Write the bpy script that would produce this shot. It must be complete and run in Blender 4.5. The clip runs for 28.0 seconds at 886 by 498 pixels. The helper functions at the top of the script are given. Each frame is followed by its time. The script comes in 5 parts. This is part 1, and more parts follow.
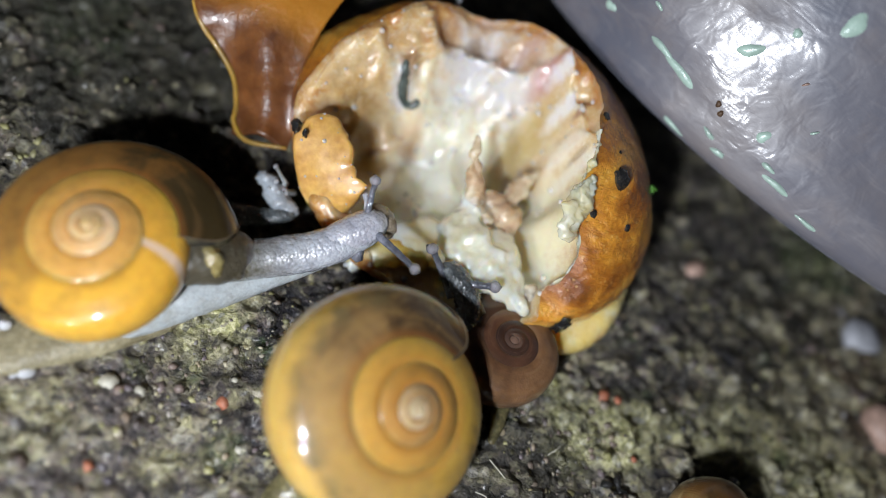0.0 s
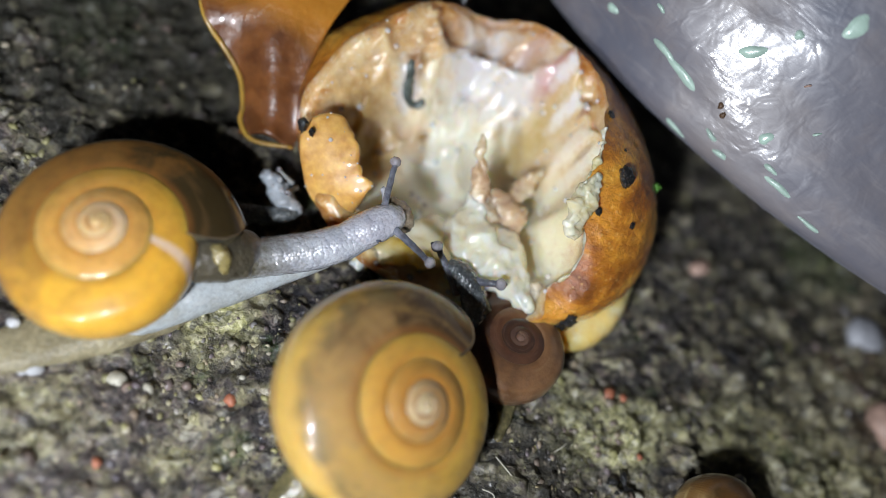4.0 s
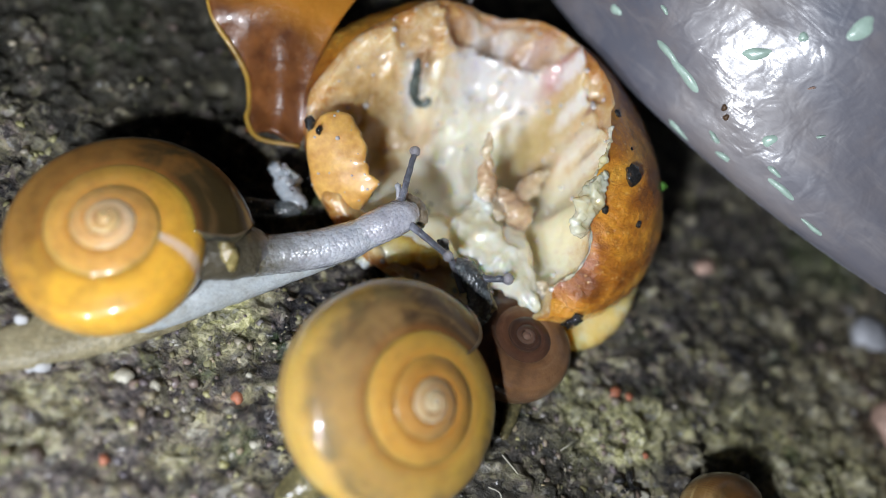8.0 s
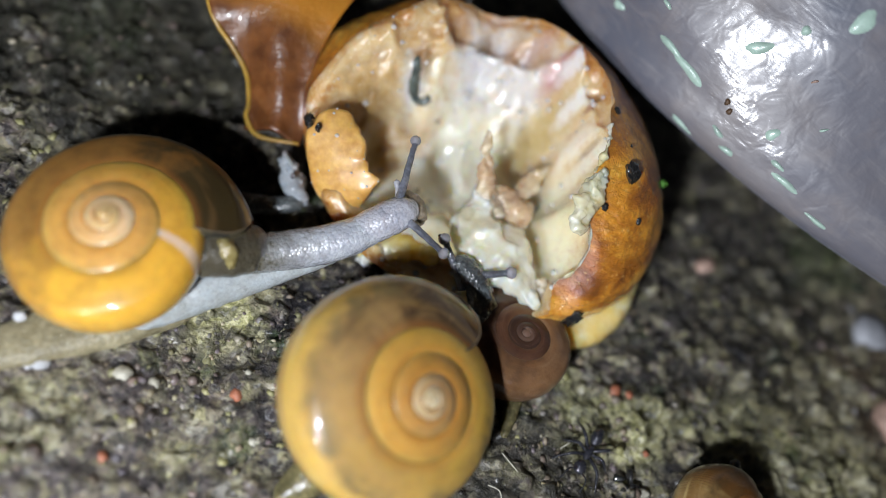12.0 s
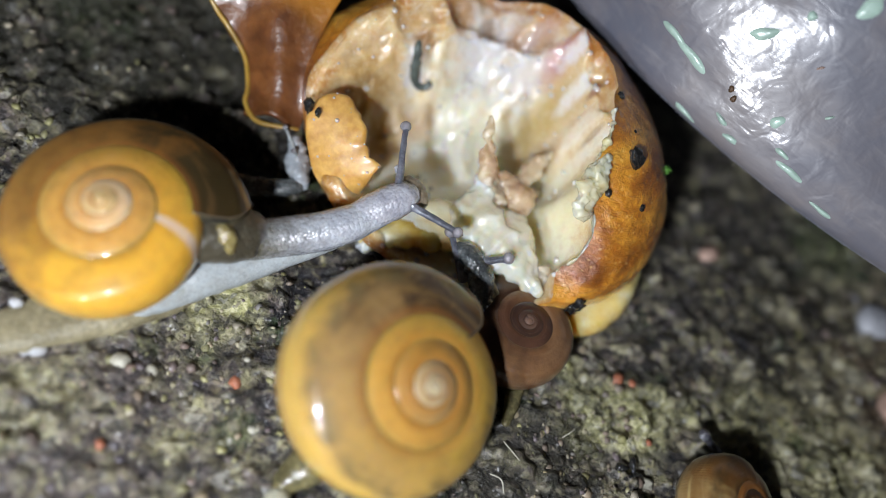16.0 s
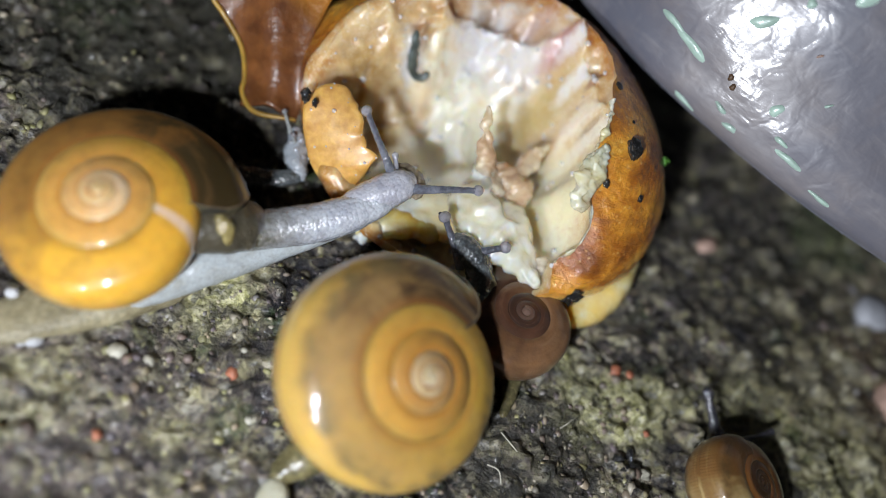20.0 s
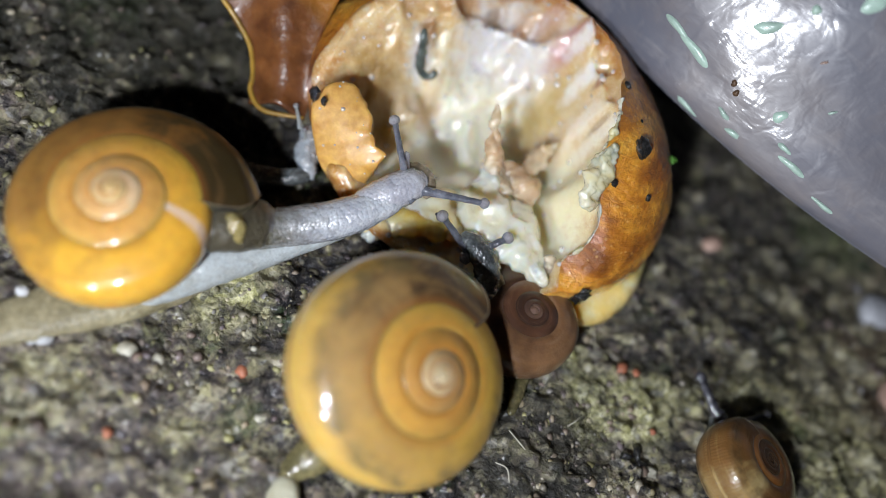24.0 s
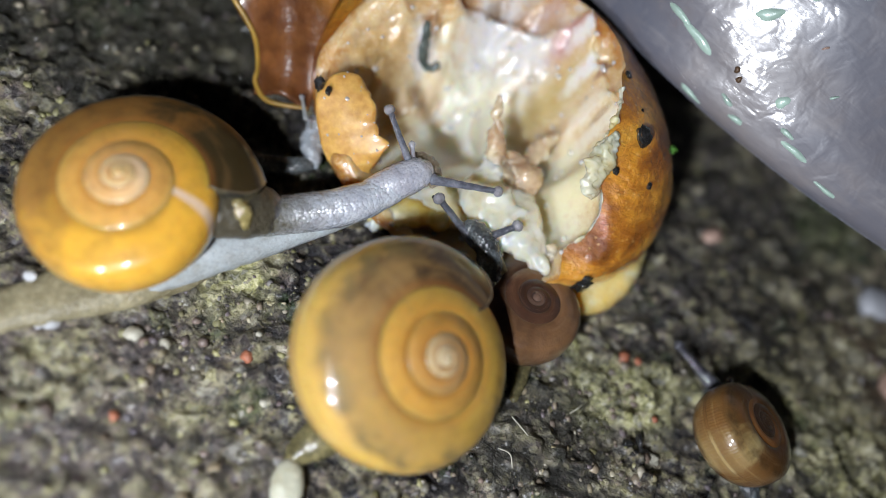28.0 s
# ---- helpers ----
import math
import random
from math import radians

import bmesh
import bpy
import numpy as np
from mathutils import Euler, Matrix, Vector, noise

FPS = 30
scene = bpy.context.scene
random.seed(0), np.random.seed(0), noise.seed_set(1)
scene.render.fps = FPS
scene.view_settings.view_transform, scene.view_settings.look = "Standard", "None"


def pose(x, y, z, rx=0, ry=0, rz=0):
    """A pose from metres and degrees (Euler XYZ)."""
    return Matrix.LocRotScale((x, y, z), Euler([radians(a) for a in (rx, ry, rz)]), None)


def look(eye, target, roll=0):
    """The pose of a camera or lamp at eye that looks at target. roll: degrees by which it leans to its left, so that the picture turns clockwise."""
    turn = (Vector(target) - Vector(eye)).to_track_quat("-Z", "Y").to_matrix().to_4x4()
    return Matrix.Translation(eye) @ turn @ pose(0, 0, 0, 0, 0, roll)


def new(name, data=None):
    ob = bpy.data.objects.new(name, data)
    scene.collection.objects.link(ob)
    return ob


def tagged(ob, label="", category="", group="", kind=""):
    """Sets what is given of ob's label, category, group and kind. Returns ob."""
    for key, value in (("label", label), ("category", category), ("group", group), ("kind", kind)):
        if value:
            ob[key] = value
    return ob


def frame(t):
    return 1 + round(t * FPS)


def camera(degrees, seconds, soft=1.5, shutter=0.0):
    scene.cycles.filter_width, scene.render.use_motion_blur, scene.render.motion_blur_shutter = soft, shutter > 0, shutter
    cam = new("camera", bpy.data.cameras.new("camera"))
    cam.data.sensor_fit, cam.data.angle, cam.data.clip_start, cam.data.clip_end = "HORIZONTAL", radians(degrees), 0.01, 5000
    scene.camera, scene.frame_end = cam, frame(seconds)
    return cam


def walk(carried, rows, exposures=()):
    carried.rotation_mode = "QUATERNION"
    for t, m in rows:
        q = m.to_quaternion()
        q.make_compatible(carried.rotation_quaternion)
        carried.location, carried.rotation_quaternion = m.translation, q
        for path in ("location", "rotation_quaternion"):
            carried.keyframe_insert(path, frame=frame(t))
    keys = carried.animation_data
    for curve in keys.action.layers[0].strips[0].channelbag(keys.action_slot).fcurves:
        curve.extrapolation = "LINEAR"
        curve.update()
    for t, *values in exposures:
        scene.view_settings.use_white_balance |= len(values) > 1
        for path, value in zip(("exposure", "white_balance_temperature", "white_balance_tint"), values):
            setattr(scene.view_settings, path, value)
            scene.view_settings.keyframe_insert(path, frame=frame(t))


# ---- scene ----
# Macro view: everything is laid out in millimetres (MM) on the plane z = 0.
MM = 0.001
cam = camera(60, 28.0, 0.9)
cam.data.dof.use_dof = True
cam.data.dof.focus_distance = 0.0766
cam.data.dof.aperture_fstop = 6.8
walk(cam, [
    (0, pose(-0.01973, -0.04193, 0.07483, 28.660, -15.725, 0.009)),
    (0.5, pose(-0.01981, -0.04203, 0.07457, 28.788, -15.737, -0.045)),
    (1, pose(-0.01979, -0.04209, 0.07441, 28.839, -15.731, -0.073)),
    (1.5, pose(-0.02012, -0.04217, 0.07452, 28.791, -15.776, -0.101)),
    (2, pose(-0.02019, -0.04242, 0.07475, 28.861, -15.790, -0.124)),
    (2.5, pose(-0.02004, -0.04248, 0.07467, 28.932, -15.700, -0.100)),
    (3, pose(-0.02018, -0.04243, 0.07474, 28.859, -15.676, -0.091)),
    (3.5, pose(-0.02018, -0.04267, 0.07461, 29.039, -15.629, -0.084)),
    (5.5, pose(-0.02039, -0.04298, 0.07458, 29.248, -15.588, -0.073)),
    (6, pose(-0.02035, -0.04296, 0.07435, 29.270, -15.553, -0.023)),
    (6.5, pose(-0.02042, -0.04278, 0.07423, 29.154, -15.579, -0.019)),
    (7, pose(-0.02071, -0.04295, 0.07423, 29.200, -15.641, -0.065)),
    (7.5, pose(-0.02075, -0.04312, 0.07421, 29.247, -15.635, -0.003)),
    (8, pose(-0.02081, -0.04323, 0.07432, 29.281, -15.637, -0.002)),
    (8.5, pose(-0.02068, -0.04338, 0.07446, 29.392, -15.561, 0.024)),
    (9, pose(-0.02073, -0.04344, 0.07421, 29.487, -15.583, -0.027)),
    (9.5, pose(-0.02081, -0.04322, 0.07424, 29.313, -15.621, -0.014)),
    (10, pose(-0.02082, -0.04336, 0.07422, 29.394, -15.605, 0.006)),
    (10.5, pose(-0.02075, -0.04337, 0.07416, 29.422, -15.606, -0.002)),
    (11, pose(-0.02062, -0.04318, 0.07443, 29.498, -15.547, 0.005)),
    (11.5, pose(-0.02048, -0.04316, 0.07402, 29.487, -15.524, 0.031)),
    (12, pose(-0.02052, -0.04372, 0.07397, 29.536, -15.540, 0.029)),
    (12.5, pose(-0.02041, -0.04385, 0.07369, 29.646, -15.537, -0.021)),
    (14.5, pose(-0.02034, -0.04411, 0.07331, 29.434, -15.555, 0.064)),
    (15, pose(-0.02018, -0.04401, 0.07328, 29.290, -15.509, 0.078)),
    (15.5, pose(-0.02024, -0.04387, 0.07311, 29.122, -15.566, 0.088)),
    (16, pose(-0.02033, -0.04391, 0.07282, 29.060, -15.562, 0.092)),
    (16.5, pose(-0.02035, -0.04397, 0.07278, 29.011, -15.601, 0.077)),
    (17, pose(-0.02024, -0.04405, 0.07293, 28.955, -15.577, 0.087)),
    (17.5, pose(-0.02011, -0.04400, 0.07295, 28.869, -15.556, 0.103)),
    (18, pose(-0.02014, -0.04403, 0.07278, 28.873, -15.610, 0.066)),
    (18.5, pose(-0.02017, -0.04390, 0.07273, 28.728, -15.635, 0.054)),
    (19, pose(-0.02013, -0.04403, 0.07268, 28.753, -15.651, 0.024)),
    (19.5, pose(-0.02028, -0.04398, 0.07267, 28.625, -15.709, -0.005)),
    (20, pose(-0.02021, -0.04407, 0.07255, 28.598, -15.713, 0.045)),
    (20.5, pose(-0.02013, -0.04419, 0.07241, 28.677, -15.662, 0.018)),
    (21, pose(-0.02017, -0.04415, 0.07246, 28.568, -15.676, 0.004)),
    (21.5, pose(-0.02016, -0.04401, 0.07230, 28.375, -15.681, 0.066)),
    (23.5, pose(-0.02058, -0.04434, 0.07231, 28.366, -15.845, 0.077)),
    (24, pose(-0.02135, -0.04392, 0.07253, 28.290, -15.922, 0.046)),
    (24.5, pose(-0.02140, -0.04395, 0.07266, 28.294, -15.913, 0.049)),
    (25, pose(-0.02117, -0.04398, 0.07287, 28.338, -15.824, 0.127)),
    (25.5, pose(-0.02115, -0.04400, 0.07278, 28.452, -15.845, 0.083)),
    (26, pose(-0.02099, -0.04386, 0.07254, 28.455, -15.778, 0.085)),
    (26.5, pose(-0.02098, -0.04396, 0.07275, 28.467, -15.758, 0.075)),
    (27, pose(-0.02170, -0.04523, 0.07179, 28.901, -15.931, -0.136)),
    (27.5, pose(-0.02167, -0.04592, 0.07168, 28.987, -15.930, -0.076)),
    (28, pose(-0.02154, -0.04633, 0.07198, 29.113, -15.902, -0.012))])

# ---- world and light: night, lit by the twin lamp beside the lens ----
world = bpy.data.worlds.new("night")
scene.world = world
world.use_nodes = True
world.node_tree.nodes["Background"].inputs[0].default_value = (0.02, 0.025, 0.035, 1)
world.node_tree.nodes["Background"].inputs[1].default_value = 0.12
scene.view_settings.exposure = 0.0


def torch(x, y, z, watts, size):
    lamp = bpy.data.lights.new("torch_lamp", "AREA")
    lamp.shape, lamp.size, lamp.energy = "DISK", size * MM, watts
    lamp.color = (0.95, 1.0, 1.09)
    ob = new("torch_lamp", lamp)
    ob.matrix_world = look((x * MM, y * MM, z * MM), (-2 * MM, 2 * MM, 4 * MM))
    return ob


torch(-46.0, -76.0, 75.0, 0.122, 9.0)
torch(-76.0, -108.0, 54.0, 0.096, 10.0)


# ---- numeric noise ----
def hash3(i, j, k, seed):
    n = (i * 374761393 + j * 668265263 + k * 2147483647 + seed * 974634777) & 0xFFFFFFFF
    n = ((n ^ (n >> 13)) * 1274126177) & 0xFFFFFFFF
    return ((n ^ (n >> 16)) & 0xFFFF) / 32767.5 - 1.0


def vnoise(p, scale=1.0, seed=0):
    """Smooth value noise in -1..1 at the rows of p."""
    q = np.asarray(p, float) * scale
    b = np.floor(q).astype(np.int64)
    f = q - b
    f = f * f * (3 - 2 * f)
    out = 0
    for dx in (0, 1):
        for dy in (0, 1):
            for dz in (0, 1):
                w = (f[:, 0] if dx else 1 - f[:, 0]) * (f[:, 1] if dy else 1 - f[:, 1]) * (f[:, 2] if dz else 1 - f[:, 2])
                out = out + w * hash3(b[:, 0] + dx, b[:, 1] + dy, b[:, 2] + dz, seed)
    return out


def fbm(p, scale=1.0, octaves=3, seed=0):
    return sum(vnoise(p, scale * 2 ** o, seed + o) * 0.5 ** o for o in range(octaves))


def ring(xs, ys, x):
    """Periodic smooth interpolation of ys over degrees xs."""
    x = np.asarray(x, float) % 360
    a = np.array(xs, float)
    y = np.array(ys, float)
    a, y = np.concatenate([a - 360, a, a + 360]), np.tile(y, 3)
    i = np.clip(np.searchsorted(a, x) - 1, 0, len(a) - 2)
    f = (x - a[i]) / (a[i + 1] - a[i])
    return y[i] * (1 - f) + y[i + 1] * f


# ---- mesh helpers (points in mm) ----
def mesh_of(name, verts, faces, mats, uvs=None, smooth=True, index=None):
    me = bpy.data.meshes.new(name)
    me.from_pydata([tuple(v) for v in np.asarray(verts) * MM], [], [tuple(int(i) for i in f) for f in faces])
    for m in mats if isinstance(mats, (list, tuple)) else [mats]:
        me.materials.append(m)
    if smooth:
        me.polygons.foreach_set("use_smooth", [True] * len(me.polygons))
    if index is not None:
        me.polygons.foreach_set("material_index", index)
    if uvs is not None:
        layer = me.uv_layers.new(name="UVMap")
        loops = np.empty(len(me.loops), np.int32)
        me.loops.foreach_get("vertex_index", loops)
        layer.data.foreach_set("uv", np.asarray(uvs, np.float32)[loops].ravel())
    me.validate()
    me.update()
    return me


def thing(name, base, label, category, group="", kind=""):
    ob = new(name)
    ob.location = Vector(base) * MM
    ob.empty_display_size = 0.002
    return tagged(ob, label, category, group, kind)


def part(name, data, parent, label=""):
    """One mesh under a thing; the mesh is given in the thing's own space."""
    ob = new(name, data)
    ob.parent = parent
    return tagged(ob, label)


def grid_faces(n, m, wrap=False):
    """Quads over n rows of m points; wrap closes each row."""
    f = []
    for i in range(n - 1):
        for j in range(m if wrap else m - 1):
            k = (j + 1) % m
            f.append((i * m + j, i * m + k, (i + 1) * m + k, (i + 1) * m + j))
    return f


def spline(pts, n):
    """Catmull-Rom through pts (rows of any width), n samples."""
    p = np.array(pts, float)
    p = np.vstack([2 * p[0] - p[1], p, 2 * p[-1] - p[-2]])
    t = np.linspace(0, len(p) - 3 - 1e-6, n)
    i = t.astype(int)
    f = (t - i)[:, None]
    a, b, c, d = p[i], p[i + 1], p[i + 2], p[i + 3]
    return 0.5 * (2 * b + (c - a) * f + (2 * a - 5 * b + 4 * c - d) * f ** 2 + (3 * b - a - 3 * c + d) * f ** 3)


def tube(pts, n=32, seg=16, up=(0, 0, 1), rough=0.0, scale=0.6, seed=0, closed=True, fold=0.0):
    """Rows of x, y, z, half width, half height: a swept soft body with rounded ends."""
    s = spline(pts, n)
    c, w, h = s[:, :3], np.maximum(s[:, 3], 0.02), np.maximum(s[:, 4], 0.02)
    d = np.gradient(c, axis=0)
    d /= np.linalg.norm(d, axis=1)[:, None] + 1e-9
    side = np.cross(d, np.array(up, float))
    side /= np.linalg.norm(side, axis=1)[:, None] + 1e-9
    top = np.cross(side, d)
    a = np.linspace(0, 2 * np.pi, seg, endpoint=False)
    v = (c[:, None] + side[:, None] * (np.cos(a)[None, :, None] * w[:, None, None]) + top[:, None] * (np.sin(a)[None, :, None] * h[:, None, None])).reshape(-1, 3)
    if rough:
        out = v - np.repeat(c, seg, 0)
        out /= np.linalg.norm(out, axis=1)[:, None] + 1e-9
        v = v + out * (fbm(v, scale, 3, seed) * rough)[:, None]
    f = grid_faces(n, seg, True)
    uv = np.stack([np.repeat(np.linspace(0, 1, n), seg), np.tile(a / (2 * np.pi), n)], 1)
    if closed:
        v = np.vstack([v, c[0] - d[0] * min(w[0], h[0]) * 0.6, c[-1] + d[-1] * min(w[-1], h[-1]) * 0.6])
        uv = np.vstack([uv, [0, 0], [1, 0]])
        k = n * seg
        f += [(k, (j + 1) % seg, j) for j in range(seg)]
        f += [(k + 1, k - seg + j, k - seg + (j + 1) % seg) for j in range(seg)]
    return v, f, uv


def ico(sub=1):
    bm = bmesh.new()
    bmesh.ops.create_icosphere(bm, subdivisions=sub, radius=1.0)
    v = np.array([x.co for x in bm.verts])
    f = [tuple(x.index for x in p.verts) for p in bm.faces]
    bm.free()
    return v, f


def blob(centre, radii, rough=0.15, scale=1.0, seed=0, sub=3):
    v, f = ico(sub)
    v = v * (1 + fbm(v * 1.3 + seed * 7.1, scale, 3, seed) * rough)[:, None] * np.array(radii)
    return v + np.array(centre), f


# ---- materials ----
def shader(name):
    m = bpy.data.materials.new(name)
    m.use_nodes = True
    return m, m.node_tree.nodes, m.node_tree.links, m.node_tree.nodes["Principled BSDF"]


def coords(nodes, links, kind="Object"):
    """Texture space in millimetres."""
    tc = nodes.new("ShaderNodeTexCoord")
    mp = nodes.new("ShaderNodeMapping")
    mp.inputs["Scale"].default_value = (1000, 1000, 1000)
    links.new(tc.outputs[kind], mp.inputs["Vector"])
    return mp.outputs["Vector"]


def noise_tex(nodes, links, vec, scale, detail=4.0, rough=0.55, distort=0.0):
    n = nodes.new("ShaderNodeTexNoise")
    n.inputs["Scale"].default_value, n.inputs["Detail"].default_value = scale, detail
    n.inputs["Roughness"].default_value, n.inputs["Distortion"].default_value = rough, distort
    links.new(vec, n.inputs["Vector"])
    return n.outputs["Fac"]


def voronoi(nodes, links, vec, scale, feature="F1"):
    n = nodes.new("ShaderNodeTexVoronoi")
    n.feature = feature
    n.inputs["Scale"].default_value = scale
    links.new(vec, n.inputs["Vector"])
    return n


def ramp(nodes, links, fac, stops, mode="LINEAR"):
    r = nodes.new("ShaderNodeValToRGB")
    r.color_ramp.interpolation = mode
    e = r.color_ramp.elements
    e[0].position, e[-1].position = stops[0][0], stops[-1][0]
    e[0].color, e[-1].color = (*stops[0][1], 1), (*stops[-1][1], 1)
    for p, c in stops[1:-1]:
        e.new(p).color = (*c, 1)
    links.new(fac, r.inputs[0])
    return r.outputs["Color"]


def level(nodes, links, fac, lo, hi, a=0.0, b=1.0):
    r = nodes.new("ShaderNodeMapRange")
    for k, v in enumerate((lo, hi, a, b)):
        r.inputs[k + 1].default_value = v
    links.new(fac, r.inputs[0])
    return r.outputs[0]


def maths(nodes, links, op, a, b=None):
    r = nodes.new("ShaderNodeMath")
    r.operation = op
    for k, v in enumerate((a, b)):
        if v is None:
            continue
        if isinstance(v, (int, float)):
            r.inputs[k].default_value = v
        else:
            links.new(v, r.inputs[k])
    return r.outputs[0]


def mix(nodes, links, fac, a, b, blend="MIX"):
    r = nodes.new("ShaderNodeMix")
    r.data_type, r.blend_type = "RGBA", blend
    for v, k in ((fac, 0), (a, 6), (b, 7)):
        if isinstance(v, (int, float)):
            r.inputs[k].default_value = v
        elif isinstance(v, tuple):
            r.inputs[k].default_value = (*v, 1)
        else:
            links.new(v, r.inputs[k])
    return r.outputs[2]


def bump(nodes, links, height, strength, dist, normal=None):
    b = nodes.new("ShaderNodeBump")
    b.inputs["Strength"].default_value = strength
    b.inputs["Distance"].default_value = dist * MM
    links.new(height, b.inputs["Height"])
    if normal is not None:
        links.new(normal, b.inputs["Normal"])
    return b.outputs["Normal"]


def relief_on(links, p, normal):
    """The same relief under the wet film and on it."""
    links.new(normal, p.inputs["Normal"])
    links.new(normal, p.inputs["Coat Normal"])


def film_relief(nodes, links, p, vec, scale, strength, depth, under, share=0.4):
    """Small beads in the wet film over the relief of the surface."""
    bead = voronoi(nodes, links, vec, scale).outputs["Distance"]
    swell = maths(nodes, links, "SUBTRACT", noise_tex(nodes, links, vec, scale * 0.5, 2, 0.5), maths(nodes, links, "MULTIPLY", bead, bead))
    links.new(bump(nodes, links, swell, strength * share, depth, under), p.inputs["Normal"])
    links.new(bump(nodes, links, swell, strength, depth, under), p.inputs["Coat Normal"])


def wet(p, rough, coat=0.0, coat_rough=0.05, sss=0.0, radius=(1.0, 0.5, 0.25), scale=1.0, spec=0.5):
    p.inputs["Roughness"].default_value = rough
    p.inputs["Specular IOR Level"].default_value = spec
    p.inputs["Coat Weight"].default_value = coat
    p.inputs["Coat Roughness"].default_value = coat_rough
    p.inputs["Subsurface Weight"].default_value = sss
    p.inputs["Subsurface Radius"].default_value = radius
    p.inputs["Subsurface Scale"].default_value = scale * MM


def ground_material():
    m, n, l, p = shader("wet_mossy_concrete")
    v = coords(n, l)
    big = noise_tex(n, l, v, 0.055, 3)
    # the cast surface has a faint grain that runs slantwise
    turn = n.new("ShaderNodeMapping")
    turn.inputs["Rotation"].default_value = (0, 0, 0.53)
    l.new(v, turn.inputs["Vector"])
    grainy = n.new("ShaderNodeMapping")
    grainy.inputs["Scale"].default_value = (0.55, 1.0, 1.0)
    l.new(turn.outputs[0], grainy.inputs["Vector"])
    w = grainy.outputs[0]
    mid = noise_tex(n, l, w, 0.34, 5, 0.6)
    fine = noise_tex(n, l, v, 1.9, 4, 0.65)
    rough_h = noise_tex(n, l, w, 0.95, 8, 0.7, 0.3)
    lump = maths(n, l, "ADD", maths(n, l, "MULTIPLY", rough_h, 0.55), maths(n, l, "MULTIPLY", mid, 0.45))
    patch = noise_tex(n, l, w, 0.14, 3, 0.55, 0.6)
    lump = maths(n, l, "ADD", lump, maths(n, l, "MULTIPLY", maths(n, l, "SUBTRACT", patch, 0.5), 0.3))
    hue = noise_tex(n, l, v, 0.42, 5, 0.62, 0.5)
    slate = ramp(n, l, hue, [(0.33, (0.010, 0.012, 0.016)), (0.48, (0.026, 0.023, 0.026)), (0.58, (0.05, 0.042, 0.036)), (0.7, (0.085, 0.066, 0.05))])
    stone = ramp(n, l, hue, [(0.3, (0.15, 0.125, 0.13)), (0.4, (0.25, 0.2, 0.18)), (0.47, (0.34, 0.28, 0.19)), (0.53, (0.28, 0.26, 0.13)), (0.6, (0.44, 0.39, 0.27)), (0.7, (0.62, 0.57, 0.45))])
    base = mix(n, l, level(n, l, lump, 0.48, 0.585), slate, stone)
    lichen = level(n, l, noise_tex(n, l, v, 0.13, 5, 0.62), 0.58, 0.72, 0, 0.7)
    lichen = maths(n, l, "MULTIPLY", lichen, level(n, l, lump, 0.46, 0.55))
    base = mix(n, l, lichen, base, ramp(n, l, fine, [(0.35, (0.16, 0.15, 0.06)), (0.55, (0.36, 0.33, 0.16)), (0.75, (0.52, 0.47, 0.3))]))
    v2 = n.new("ShaderNodeMapping")
    v2.inputs["Location"].default_value = (31, 17, 5)
    l.new(v, v2.inputs["Vector"])
    moss = level(n, l, noise_tex(n, l, v2.outputs[0], 0.16, 5, 0.6), 0.6, 0.72)
    base = mix(n, l, maths(n, l, "MULTIPLY", moss, 0.7), base, (0.06, 0.12, 0.025))
    base = mix(n, l, level(n, l, big, 0.45, 0.7, 0, 0.3), base, (0.06, 0.05, 0.04), "MIX")
    def spot(x, y, radius):
        """Soft uneven disc about a place on the ground, 1 inside."""
        d = n.new("ShaderNodeVectorMath")
        d.operation = "DISTANCE"
        l.new(v, d.inputs[0])
        d.inputs[1].default_value = (x, y, 0)
        e = maths(n, l, "ADD", maths(n, l, "DIVIDE", d.outputs["Value"], radius), maths(n, l, "MULTIPLY", maths(n, l, "SUBTRACT", mid, 0.5), 1.6))
        return level(n, l, e, 1.15, 0.6)

    crust = ramp(n, l, fine, [(0.3, (0.12, 0.12, 0.05)), (0.42, (0.34, 0.33, 0.13)), (0.54, (0.58, 0.55, 0.3)), (0.7, (0.76, 0.72, 0.52))])
    for x, y, r in ((-22.8, -11.0, 4.5), (16.8, -19.7, 4.6), (20.7, -21.3, 3.4), (36.0, -20.8, 6.5), (46.0, -23.0, 6.0), (-37.0, -22.8, 4.0), (-25.4, -25.6, 2.2), (28.1, -18.2, 2.0), (13.9, -14.6, 1.8), (22.6, -18.9, 3.6), (49.0, -26.0, 8.0)):
        base = mix(n, l, maths(n, l, "MULTIPLY", spot(x, y, r), level(n, l, lump, 0.4, 0.49, 0.1, 1.0)), base, crust)
    for x, y, r in ((-24.1, -17.0, 1.6), (40.5, -21.8, 3.0), (-20.0, -24.2, 2.2), (53.0, 6.4, 6.0), (-41.5, 24.0, 6.0), (-29.0, -17.2, 1.4)):
        base = mix(n, l, maths(n, l, "MULTIPLY", spot(x, y, r), level(n, l, fine, 0.35, 0.6, 0.1, 0.8)), base, (0.07, 0.13, 0.025))
    base = mix(n, l, maths(n, l, "MULTIPLY", spot(60.0, -14.0, 12.0), 0.6), base, mix(n, l, fine, (0.1, 0.066, 0.036), (0.34, 0.25, 0.16)))
